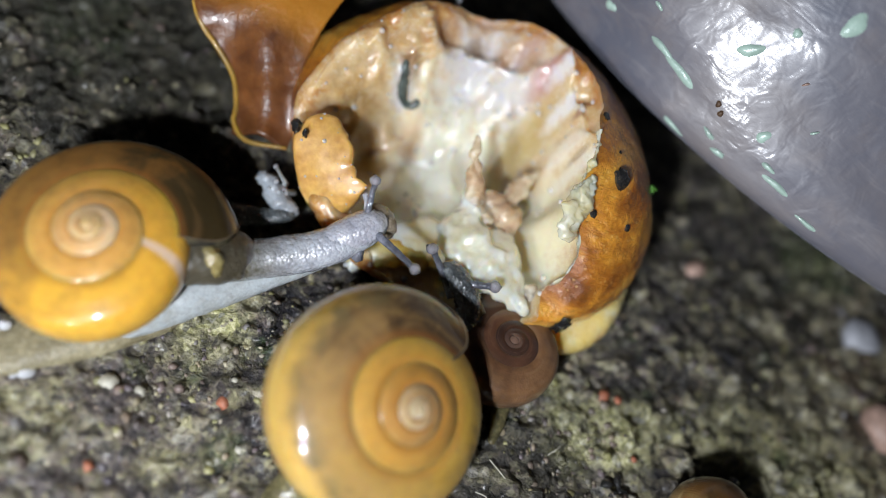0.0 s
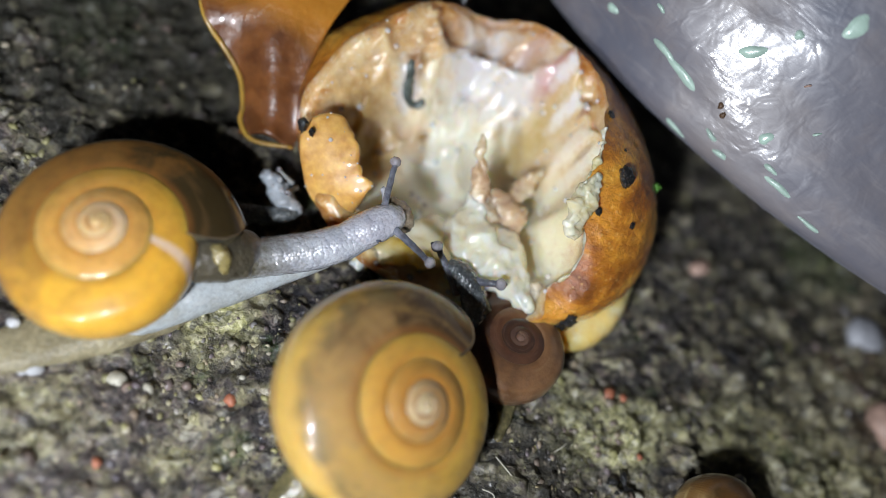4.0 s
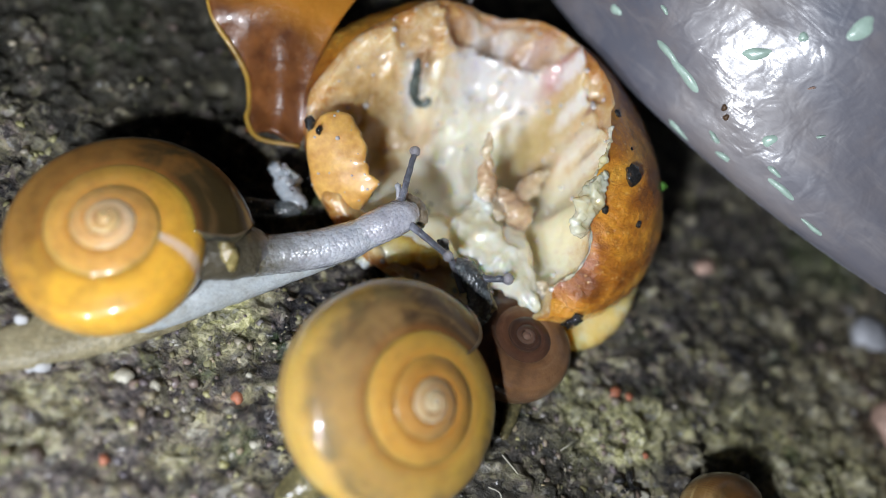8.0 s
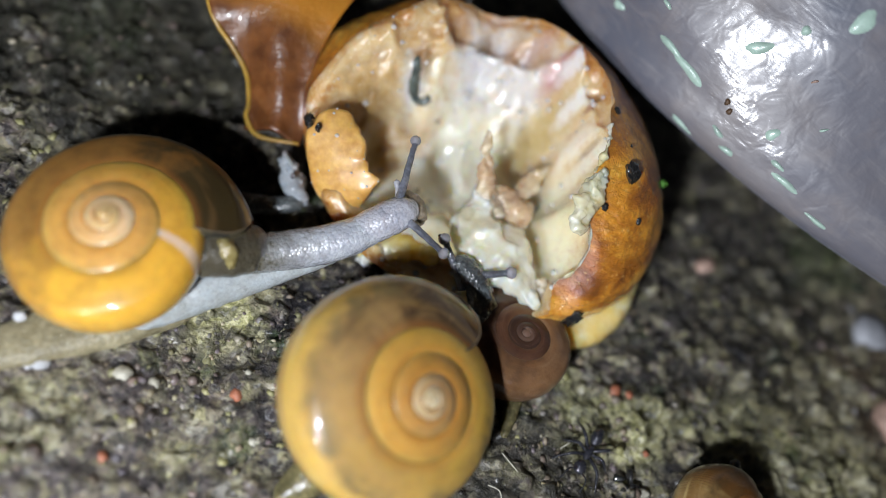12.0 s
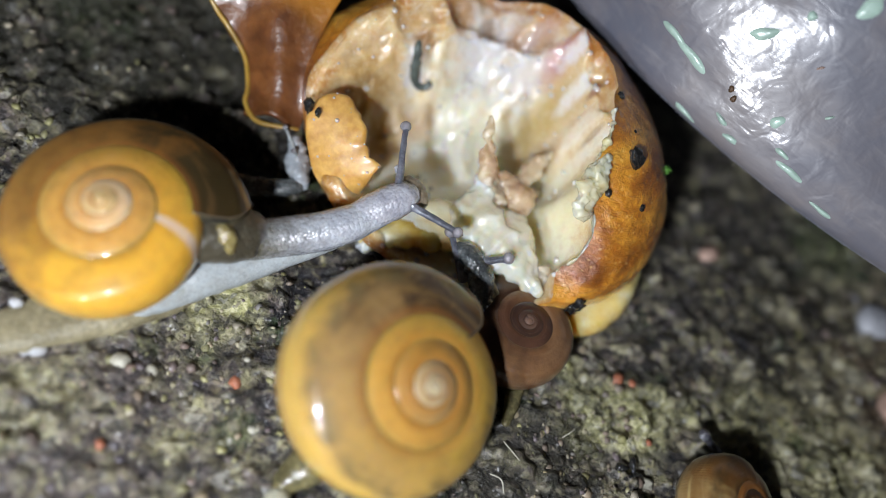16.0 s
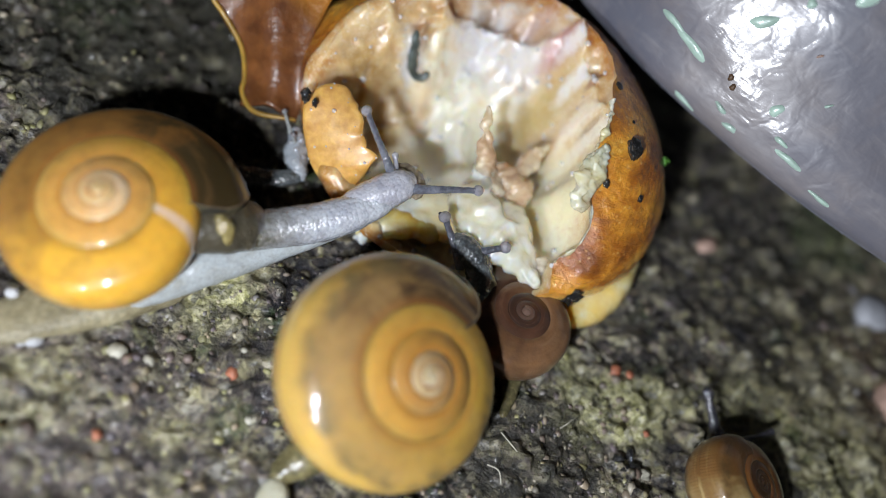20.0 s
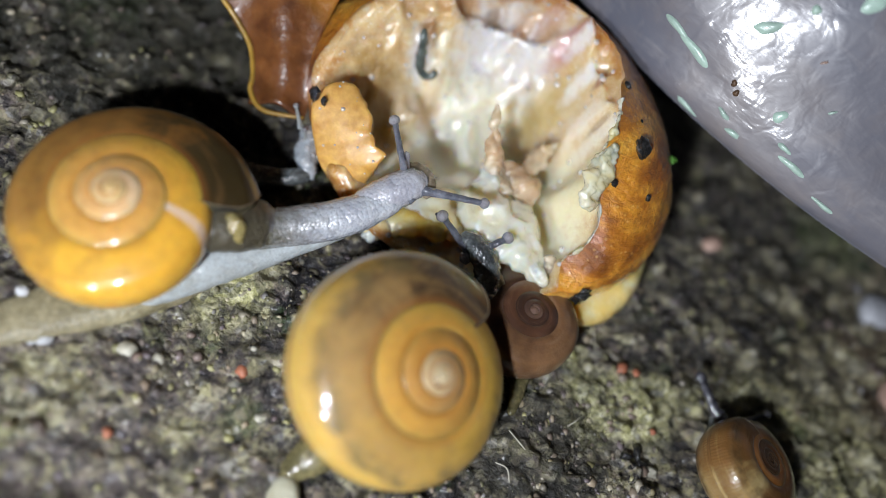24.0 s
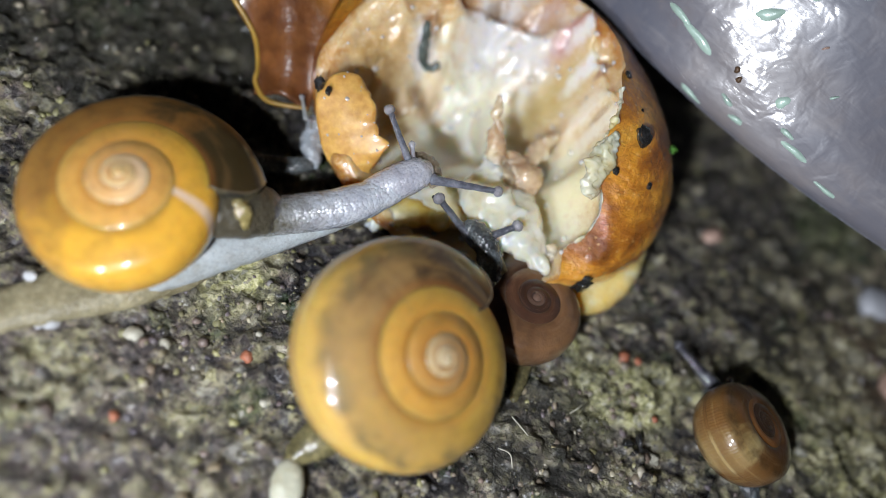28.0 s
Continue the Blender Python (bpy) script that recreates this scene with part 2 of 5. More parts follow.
    # olive silt over the open side
    base = mix(n, l, maths(n, l, "MULTIPLY", spot(52.0, -21.0, 27.0), level(n, l, lump, 0.45, 0.55, 0.1, 0.85)), base, ramp(n, l, mid, [(0.38, (0.014, 0.014, 0.01)), (0.46, (0.12, 0.1, 0.048)), (0.53, (0.36, 0.32, 0.17)), (0.61, (0.62, 0.57, 0.38)), (0.74, (0.75, 0.71, 0.56))]))
    base = mix(n, l, maths(n, l, "MULTIPLY", spot(-36.0, -29.0, 19.0), level(n, l, fine, 0.35, 0.65, 0.2, 0.7)), base, ramp(n, l, hue, [(0.35, (0.12, 0.1, 0.1)), (0.5, (0.27, 0.22, 0.19)), (0.62, (0.42, 0.39, 0.22))]))
    # single crumbs and pits, each of its own shade
    for size, share in ((0.8, 0.55), (1.7, 0.5)):
        cell = n.new("ShaderNodeSeparateColor")
        warp = n.new("ShaderNodeVectorMath")
        l.new(v, warp.inputs[0])
        l.new(maths(n, l, "MULTIPLY", fine, 0.8), warp.inputs[1])
        l.new(voronoi(n, l, warp.outputs[0], size).outputs["Color"], cell.inputs[0])
        base = mix(n, l, level(n, l, cell.outputs[0], 0.38, 0.15, 0, share), base, (0.016, 0.017, 0.02))
        base = mix(n, l, maths(n, l, "MULTIPLY", level(n, l, cell.outputs[1], 0.72, 0.9, 0, share), level(n, l, lump, 0.47, 0.56, 0.12, 0.9)), base, ramp(n, l, cell.outputs[2], [(0.0, (0.4, 0.33, 0.28)), (0.4, (0.5, 0.47, 0.24)), (0.7, (0.62, 0.58, 0.42)), (1.0, (0.5, 0.5, 0.52))]))
    # soft patches mixed towards near-black; the one at (9, -26) is wet slate
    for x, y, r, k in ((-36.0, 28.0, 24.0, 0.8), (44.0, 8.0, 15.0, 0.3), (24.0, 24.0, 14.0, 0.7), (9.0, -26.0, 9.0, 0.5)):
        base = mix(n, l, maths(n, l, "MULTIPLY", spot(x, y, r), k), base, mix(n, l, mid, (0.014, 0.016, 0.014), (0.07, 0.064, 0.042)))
    l.new(base, p.inputs["Base Color"])
    wet(p, 0.5, 0.12, 0.2)
    l.new(level(n, l, lump, 0.44, 0.58, 0.2, 0.55), p.inputs["Roughness"])
    h = maths(n, l, "ADD", lump, maths(n, l, "MULTIPLY", noise_tex(n, l, v, 2.4, 3, 0.55), 0.2))
    l.new(bump(n, l, h, 1.0, 1.5), p.inputs["Normal"])
    return m


def grain_material():
    m, n, l, p = shader("mineral_grains")
    geo = n.new("ShaderNodeNewGeometry")
    v = coords(n, l)
    area = noise_tex(n, l, v, 0.13, 4, 0.6)
    pick = maths(n, l, "ADD", maths(n, l, "MULTIPLY", geo.outputs["Random Per Island"], 0.75), maths(n, l, "MULTIPLY", maths(n, l, "SUBTRACT", area, 0.4), 1.1))
    hue = maths(n, l, "FRACT", maths(n, l, "MULTIPLY", geo.outputs["Random Per Island"], 7.13))
    c = ramp(n, l, hue, [(0.0, (0.12, 0.1, 0.12)), (0.2, (0.22, 0.16, 0.13)), (0.4, (0.3, 0.24, 0.16)), (0.55, (0.22, 0.21, 0.08)), (0.7, (0.3, 0.28, 0.13)), (0.85, (0.42, 0.37, 0.27)), (1.0, (0.24, 0.23, 0.24))])
    c = mix(n, l, level(n, l, pick, 0.1, 0.75, 0.75, 0.0), c, (0.05, 0.048, 0.055))
    c = mix(n, l, level(n, l, noise_tex(n, l, v, 1.4, 4), 0.45, 0.7, 0, 0.4), c, (0.07, 0.065, 0.05))
    l.new(c, p.inputs["Base Color"])
    wet(p, 0.4)
    l.new(bump(n, l, noise_tex(n, l, coords(n, l), 5, 3), 0.5, 0.1), p.inputs["Normal"])
    return m


def plain(name, colour, rough=0.4, vary=0.35, scale=1.2, coat=0.0, sss=0.0, bumpy=0.4, dark=None):
    m, n, l, p = shader(name)
    v = coords(n, l)
    f = noise_tex(n, l, v, scale, 5, 0.6)
    d = dark or tuple(c * (1 - vary) for c in colour)
    l.new(ramp(n, l, f, [(0.3, d), (0.7, tuple(min(1, c * (1 + vary * 0.6)) for c in colour))]), p.inputs["Base Color"])
    wet(p, rough, coat, 0.06, sss, colour, 0.8)
    l.new(bump(n, l, noise_tex(n, l, v, scale * 4, 3), bumpy, 0.12), p.inputs["Normal"])
    return m


def shell_material(name, stops, turns, rough=0.2, stripe=None, sss=0.7, striae=0.35, edge=None, mottle=0.075, suture=0.42, wrinkle=0.05):
    """Horny shell: colour runs along the coil (UV x, in turns), fine growth lines, wet gloss."""
    m, n, l, p = shader(name)
    uv = n.new("ShaderNodeUVMap")
    sep = n.new("ShaderNodeSeparateXYZ")
    l.new(uv.outputs[0], sep.inputs[0])
    v = coords(n, l)
    cloud = noise_tex(n, l, v, 0.35, 4, 0.55, 0.6)
    run = maths(n, l, "ADD", maths(n, l, "DIVIDE", sep.outputs[0], turns), maths(n, l, "MULTIPLY", maths(n, l, "SUBTRACT", cloud, 0.5), mottle))
    c = ramp(n, l, run, stops)
    c = mix(n, l, level(n, l, noise_tex(n, l, v, 0.8, 4, 0.6), 0.45, 0.8, 0, 0.35), c, tuple(0.5 * x for x in stops[-2][1]), "MIX")
    if edge:
        since, colour, shoulder = edge
        rim = maths(n, l, "ABSOLUTE", maths(n, l, "SUBTRACT", maths(n, l, "FRACT", maths(n, l, "ADD", sep.outputs[1], 0.5)), 0.5))
        rim = maths(n, l, "ADD", rim, maths(n, l, "MULTIPLY", maths(n, l, "SUBTRACT", cloud, 0.5), 0.09))
        late = level(n, l, run, since - 0.02, since + 0.02)
        c = mix(n, l, maths(n, l, "MULTIPLY", late, level(n, l, rim, 0.02, 0.17, 0.75, 0)), c, colour)
        band = maths(n, l, "MULTIPLY", level(n, l, rim, 0.08, 0.13), level(n, l, rim, 0.24, 0.17))
        blotch = level(n, l, noise_tex(n, l, v, 0.55, 4, 0.6), 0.42, 0.6, 0.15, 0.85)
        c = mix(n, l, maths(n, l, "MULTIPLY", maths(n, l, "MULTIPLY", band, blotch), late), c, shoulder)
    seam = maths(n, l, "ABSOLUTE", maths(n, l, "SUBTRACT", sep.outputs[1], 0.33))
    c = mix(n, l, level(n, l, seam, 0.02, 0.06, suture, 0), c, tuple(a * b for a, b in zip(stops[4][1], (0.95, 0.62, 0.45))))
    if stripe:
        at, skew, wide, colour = stripe
        q = maths(n, l, "ADD", sep.outputs[0], maths(n, l, "MULTIPLY", sep.outputs[1], skew))
        q = maths(n, l, "ABSOLUTE", maths(n, l, "SUBTRACT", q, at))
        near = maths(n, l, "MULTIPLY", level(n, l, sep.outputs[0], 3.9, 4.0), level(n, l, sep.outputs[0], 4.3, 4.25))
        c = mix(n, l, maths(n, l, "MULTIPLY", near, level(n, l, q, wide * 0.4, wide, 0.8, 0)), c, colour)
    band_at = n.new("ShaderNodeCombineXYZ")
    l.new(maths(n, l, "MULTIPLY", sep.outputs[0], 3.4), band_at.inputs[0])
    l.new(maths(n, l, "MULTIPLY", sep.outputs[1], 15.0), band_at.inputs[1])
    bands = noise_tex(n, l, band_at.outputs[0], 1.0, 5, 0.65, 0.3)
    c = mix(n, l, level(n, l, bands, 0.5, 0.68, 0, 0.22), c, tuple(0.45 * x for x in stops[-3][1]))
    c = mix(n, l, level(n, l, bands, 0.45, 0.32, 0, 0.15), c, tuple(min(1, 1.5 * x + 0.04) for x in stops[-4][1]))
    l.new(c, p.inputs["Base Color"])
    wet(p, 0.32, 0.9, 0.04, sss, (1.0, 0.7, 0.4), 1.1, 0.22)
    wave = n.new("ShaderNodeMath")
    wave.operation = "SINE"
    l.new(maths(n, l, "ADD", maths(n, l, "MULTIPLY", sep.outputs[0], 720), maths(n, l, "MULTIPLY", cloud, 14)), wave.inputs[0])
    fine = maths(n, l, "MULTIPLY", wave.outputs[0], level(n, l, noise_tex(n, l, v, 0.5, 3), 0.4, 0.6))
    side = maths(n, l, "ABSOLUTE", maths(n, l, "SUBTRACT", maths(n, l, "FRACT", maths(n, l, "ADD", sep.outputs[1], 0.5)), 0.5))
    fine = maths(n, l, "MULTIPLY", fine, level(n, l, side, 0.06, 0.13, 1.0, 0.06))
    nb = bump(n, l, fine, striae, 0.12)
    l.new(bump(n, l, noise_tex(n, l, v, 0.7, 3), wrinkle, 0.1 + wrinkle, nb), p.inputs["Normal"])
    return m


def skin_material(name, pale, dark, cut=(0.42, 0.62), rough=0.3, cell=2.4, dots=0.5, depth=0.09, gloss=1.0, fade=None):
    m, n, l, p = shader(name)
    v = coords(n, l)
    f = noise_tex(n, l, v, 0.5, 5, 0.6)
    cells = voronoi(n, l, v, cell)
    c = mix(n, l, level(n, l, f, *cut), pale, dark)
    c = mix(n, l, level(n, l, noise_tex(n, l, v, 2.6, 4, 0.65), 0.45, 0.7, 0, 0.4), c, tuple(0.6 * x for x in dark))
    if fade:
        uv = n.new("ShaderNodeUVMap")
        sep = n.new("ShaderNodeSeparateXYZ")
        l.new(uv.outputs[0], sep.inputs[0])
        k = maths(n, l, "ADD", sep.outputs[0], maths(n, l, "MULTIPLY", maths(n, l, "SUBTRACT", noise_tex(n, l, v, 0.9, 4, 0.65), 0.5), 0.35))
        c = mix(n, l, level(n, l, k, fade[1], fade[2], 1.0, 0.0), c, fade[0])
    c = mix(n, l, level(n, l, cells.outputs["Distance"], 0.25, 0.7, 0, dots), c, tuple(0.55 * x for x in dark))
    l.new(c, p.inputs["Base Color"])
    wet(p, rough * 0.7, gloss, 0.06, 0.5, (0.8, 0.65, 0.55), 1.0, 0.2 + 0.4 * gloss)
    h = maths(n, l, "SUBTRACT", maths(n, l, "MULTIPLY", noise_tex(n, l, v, 6, 3), 0.3), cells.outputs["Distance"])
    film_relief(n, l, p, v, 2.7, 0.9, depth * 2.2, bump(n, l, h, 0.5, depth * 0.4))
    return m


def peel_material():
    m, n, l, p = shader("orange_brown_peel")
    v = coords(n, l)
    st = n.new("ShaderNodeMapping")
    st.inputs["Scale"].default_value = (0.45, 0.45, 1.2)
    l.new(v, st.inputs["Vector"])
    f = noise_tex(n, l, st.outputs[0], 0.28, 5, 0.6, 0.5)
    c = ramp(n, l, f, [(0.32, (0.13, 0.036, 0.007)), (0.45, (0.38, 0.135, 0.015)), (0.56, (0.6, 0.26, 0.03)), (0.74, (0.74, 0.41, 0.07))])
    vein = noise_tex(n, l, st.outputs[0], 1.3, 5, 0.7, 1.0)
    c = mix(n, l, level(n, l, vein, 0.5, 0.68, 0, 0.6), c, (0.24, 0.08, 0.014))
    pores = voronoi(n, l, v, 1.1)
    c = mix(n, l, level(n, l, pores.outputs["Distance"], 0.22, 0.1, 0, 0.35), c, (0.82, 0.52, 0.18))
    c = mix(n, l, level(n, l, noise_tex(n, l, v, 1.9, 3, 0.6), 0.66, 0.74, 0, 0.7), c, (0.1, 0.035, 0.012))
    sep = n.new("ShaderNodeSeparateXYZ")
    l.new(v, sep.inputs[0])
    low = maths(n, l, "ADD", sep.outputs[2], maths(n, l, "MULTIPLY", f, -6.0))
    pale = maths(n, l, "MULTIPLY", level(n, l, low, -1.0, 4.0, 0.95, 0.0), level(n, l, sep.outputs[0], 5.0, 9.0))
    c = mix(n, l, pale, c, (0.7, 0.5, 0.2))
    l.new(c, p.inputs["Base Color"])
    wet(p, 0.34, 0.9, 0.05, 0.35, (1.0, 0.5, 0.2), 1.4, 0.4)
    relief_on(l, p, bump(n, l, maths(n, l, "ADD", vein, noise_tex(n, l, v, 1.1, 3)), 0.6, 0.4))
    return m


def pulp_material(name, stops, rough=0.22, seed=0.0):
    m, n, l, p = shader(name)
    v = coords(n, l)
    mv = n.new("ShaderNodeMapping")
    mv.inputs["Location"].default_value = (seed, seed * 1.7, seed * 0.6)
    l.new(v, mv.inputs["Vector"])
    f = noise_tex(n, l, mv.outputs[0], 0.2, 5, 0.58, 0.4)
    c = ramp(n, l, f, stops)
    spots = noise_tex(n, l, mv.outputs[0], 0.9, 5, 0.65)
    c = mix(n, l, level(n, l, spots, 0.62, 0.78, 0, 0.22), c, (0.45, 0.26, 0.1))
    l.new(c, p.inputs["Base Color"])
    wet(p, rough, 1.0, 0.05, 0.9, (1.0, 0.8, 0.55), 3.4)
    film_relief(n, l, p, v, 0.7, 0.4, 0.3, bump(n, l, maths(n, l, "ADD", noise_tex(n, l, v, 1.2, 4), maths(n, l, "MULTIPLY", noise_tex(n, l, v, 4.0, 3), 0.4)), 0.25, 0.25), 0.5)
    return m


def plastic_material():
    m, n, l, p = shader("wet_grey_plastic")
    v = coords(n, l)
    f = noise_tex(n, l, v, 0.06, 4, 0.5, 1.0)
    c = ramp(n, l, f, [(0.3, (0.09, 0.1, 0.135)), (0.5, (0.14, 0.136, 0.157)), (0.7, (0.185, 0.166, 0.166))])
    turn = n.new("ShaderNodeMapping")
    turn.inputs["Rotation"].default_value = (0, 0, 0.716)
    l.new(v, turn.inputs["Vector"])
    run = n.new("ShaderNodeMapping")
    run.inputs["Scale"].default_value = (0.28, 1, 1)
    l.new(turn.outputs[0], run.inputs["Vector"])
    streak = noise_tex(n, l, run.outputs[0], 0.5, 5, 0.6, 0.7)
    c = mix(n, l, level(n, l, streak, 0.5, 0.75, 0, 0.4), c, (0.29, 0.27, 0.27))
    c = mix(n, l, level(n, l, noise_tex(n, l, v, 0.3, 4), 0.5, 0.8, 0, 0.3), c, (0.24, 0.19, 0.16))
    l.new(c, p.inputs["Base Color"])
    wet(p, 0.42, 0.75, 0.09, 0.0)
    p.inputs["Sheen Weight"].default_value = 0.22
    p.inputs["Sheen Roughness"].default_value = 0.45
    p.inputs["Sheen Tint"].default_value = (0.75, 0.8, 1.0, 1)
    l.new(level(n, l, noise_tex(n, l, v, 0.12, 3), 0.4, 0.65, 0.09, 0.2), p.inputs["Coat Roughness"])
    fold = bump(n, l, streak, 0.1, 0.3)
    across = n.new("ShaderNodeMapping")
    across.inputs["Scale"].default_value = (1, 0.35, 1)
    l.new(turn.outputs[0], across.inputs["Vector"])
    ripple = bump(n, l, noise_tex(n, l, across.outputs[0], 0.5, 2, 0.45, 0.5), 0.35, 0.3, fold)
    crease = bump(n, l, noise_tex(n, l, run.outputs[0], 0.75, 2, 0.5, 1.4), 0.2, 0.12, ripple)
    relief_on(l, p, crease)
    return m


def water_material():
    m, n, l, p = shader("clear_slime_drop")
    p.inputs["Base Color"].default_value = (0.95, 0.97, 1, 1)
    wet(p, 0.02, spec=0.6)
    p.inputs["Transmission Weight"].default_value = 0.6
    p.inputs["IOR"].default_value = 1.33
    return m


def flesh_material():
    """Cream flesh, whiter in the hollow, tan and orange towards the rim (UV x runs from rim to middle)."""
    m, n, l, p = shader("fruit_flesh")
    v = coords(n, l)
    uv = n.new("ShaderNodeUVMap")
    sep = n.new("ShaderNodeSeparateXYZ")
    l.new(uv.outputs[0], sep.inputs[0])
    f = noise_tex(n, l, v, 0.22, 5, 0.6, 0.6)
    g = noise_tex(n, l, v, 0.75, 5, 0.65, 0.4)
    k = maths(n, l, "ADD", sep.outputs[0], maths(n, l, "MULTIPLY", maths(n, l, "SUBTRACT", f, 0.5), 0.9))
    c = ramp(n, l, k, [(0.0, (0.46, 0.2, 0.04)), (0.08, (0.58, 0.35, 0.14)), (0.2, (0.66, 0.48, 0.26)), (0.4, (0.74, 0.62, 0.4)), (0.6, (0.79, 0.74, 0.53)), (1.0, (0.82, 0.8, 0.64))])
    c = mix(n, l, level(n, l, g, 0.52, 0.7, 0, 0.5), c, (0.62, 0.4, 0.2))
    c = mix(n, l, level(n, l, g, 0.45, 0.32, 0, 0.45), c, (0.78, 0.74, 0.64))
    def zone(x, y, radius, colour, most):
        """Uneven patch about a place in the fruit: stains, pale veils and painted shade."""
        d = n.new("ShaderNodeVectorMath")
        d.operation = "DISTANCE"
        flat = n.new("ShaderNodeVectorMath")
        flat.operation = "MULTIPLY"
        flat.inputs[1].default_value = (1, 1, 0)
        l.new(v, flat.inputs[0])
        l.new(flat.outputs[0], d.inputs[0])
        d.inputs[1].default_value = (x, y, 0)
        e = maths(n, l, "ADD", maths(n, l, "DIVIDE", d.outputs["Value"], radius), maths(n, l, "MULTIPLY", maths(n, l, "SUBTRACT", g, 0.5), 1.7))
        return mix(n, l, level(n, l, e, 1.2, 0.5, 0, most), c, colour)

    # the brown at (-13.4, 4.6) paints the shade in the hollow behind the flap
    for x, y, r, colour, most in (
            (-0.8, 11.0, 4.6, (0.66, 0.65, 0.66), 0.85), (4.0, 9.0, 3.2, (0.68, 0.66, 0.66), 0.75), (-8.6, 8.0, 1.6, (0.64, 0.62, 0.62), 0.7), (-2.6, 4.0, 5.4, (0.85, 0.83, 0.7), 0.92), (-4.6, 0.6, 3.6, (0.84, 0.82, 0.7), 0.85),
            (-13.4, 4.6, 3.6, (0.44, 0.27, 0.09), 0.9), (-11.0, 1.5, 3.4, (0.5, 0.34, 0.13), 0.85), (-9.0, 4.5, 1.8, (0.5, 0.3, 0.12), 0.6), (-6.2, 4.8, 1.5, (0.56, 0.35, 0.16), 0.6),
            (6.4, 4.1, 2.4, (0.5, 0.36, 0.13), 0.8), (6.6, 0.9, 1.6, (0.42, 0.26, 0.12), 0.7), (6.7, 8.5, 1.6, (0.5, 0.24, 0.23), 0.75), (4.4, 11.6, 1.4, (0.46, 0.26, 0.22), 0.6),
            (-8.3, 9.3, 1.1, (0.36, 0.18, 0.06), 0.8), (-4.1, 13.1, 1.4, (0.38, 0.19, 0.06), 0.75), (-0.5, 13.1, 1.2, (0.22, 0.12, 0.05), 0.8), (2.2, 11.4, 1.2, (0.4, 0.2, 0.07), 0.75), (4.9, 10.3, 1.1, (0.44, 0.24, 0.1), 0.7),
            (7.6, 8.1, 1.0, (0.84, 0.82, 0.79), 0.8), (8.5, 4.6, 1.1, (0.84, 0.82, 0.79), 0.8), (9.1, 0.4, 1.1, (0.84, 0.82, 0.79), 0.8), (9.9, -2.2, 1.0, (0.8, 0.76, 0.66), 0.7),
            (10.0, 4.3, 0.6, (0.26, 0.13, 0.05), 0.95), (9.4, 3.0, 0.45, (0.32, 0.16, 0.1), 0.9), (9.6, -1.2, 0.4, (0.3, 0.2, 0.14), 0.8), (10.2, 0.6, 2.0, (0.78, 0.62, 0.38), 0.6), (9.0, -7.0, 4.0, (0.8, 0.72, 0.46), 0.8)):
        c = zone(x, y, r, colour, most)
    fibre = noise_tex(n, l, v, 2.6, 5, 0.7, 1.2)
    c = mix(n, l, level(n, l, fibre, 0.54, 0.68, 0, 0.22), c, (0.5, 0.28, 0.1))
    c = mix(n, l, level(n, l, fibre, 0.45, 0.34, 0, 0.4), c, (0.86, 0.84, 0.78))
    l.new(c, p.inputs["Base Color"])
    wet(p, 0.3, 0.7, 0.08, 0.9, (1.0, 0.78, 0.5), 3.6, 0.45)
    film_relief(n, l, p, v, 0.7, 0.4, 0.3, bump(n, l, maths(n, l, "ADD", g, maths(n, l, "MULTIPLY", noise_tex(n, l, v, 2.0, 3, 0.5), 0.3)), 0.25, 0.25), 0.5)
    return m


GROUND = ground_material()
FLESH = flesh_material()
FLAP = plain("golden_peel", (0.58, 0.35, 0.1), 0.42, 0.3, 0.9, 0.45, 0.5, 0.14, dark=(0.44, 0.22, 0.05))
ROT = plain("slate_green_rot", (0.08, 0.1, 0.09), 0.25, 0.5, 0.8, 0.6, 0)
GRAIN = grain_material()
PEEL = peel_material()
PULP = pulp_material("cream_pulp", [(0.3, (0.5, 0.33, 0.12)), (0.42, (0.72, 0.58, 0.3)), (0.55, (0.8, 0.72, 0.5)), (0.72, (0.82, 0.8, 0.7))])
PULP_YELLOW = pulp_material("yellow_pulp", [(0.32, (0.62, 0.32, 0.05)), (0.45, (0.74, 0.5, 0.13)), (0.57, (0.8, 0.62, 0.28)), (0.7, (0.84, 0.77, 0.54))], seed=6.0)
PULP_WHITE = pulp_material("white_pulp", [(0.3, (0.79, 0.71, 0.48)), (0.5, (0.86, 0.82, 0.66)), (0.7, (0.88, 0.87, 0.79))], seed=9.0)
PULP_BROWN = pulp_material("brown_pulp", [(0.3, (0.36, 0.22, 0.13)), (0.45, (0.52, 0.37, 0.24)), (0.58, (0.64, 0.52, 0.37)), (0.75, (0.74, 0.66, 0.52))], seed=4.0)
PULP_GREY = pulp_material("grey_green_pulp", [(0.3, (0.5, 0.38, 0.18)), (0.45, (0.58, 0.51, 0.31)), (0.7, (0.64, 0.61, 0.46))], seed=14.0)
PLASTIC = plastic_material()
WATER = water_material()
SHELL_AMBER = shell_material("amber_shell", [(0.0, (0.64, 0.42, 0.19)), (0.3, (0.65, 0.42, 0.2)), (0.4, (0.72, 0.51, 0.32)), (0.48, (0.64, 0.37, 0.15)), (0.6, (0.6, 0.325, 0.085)), (0.74, (0.61, 0.33, 0.08)), (0.82, (0.67, 0.37, 0.045)), (0.868, (0.65, 0.37, 0.05)), (0.9, (0.36, 0.19, 0.046)), (0.94, (0.28, 0.14, 0.036)), (0.965, (0.19, 0.092, 0.024)), (0.98, (0.06, 0.04, 0.016)), (1.0, (0.045, 0.03, 0.012))], 5.0, stripe=(4.115, 0.1, 0.016, (0.64, 0.5, 0.41)), striae=0.05)
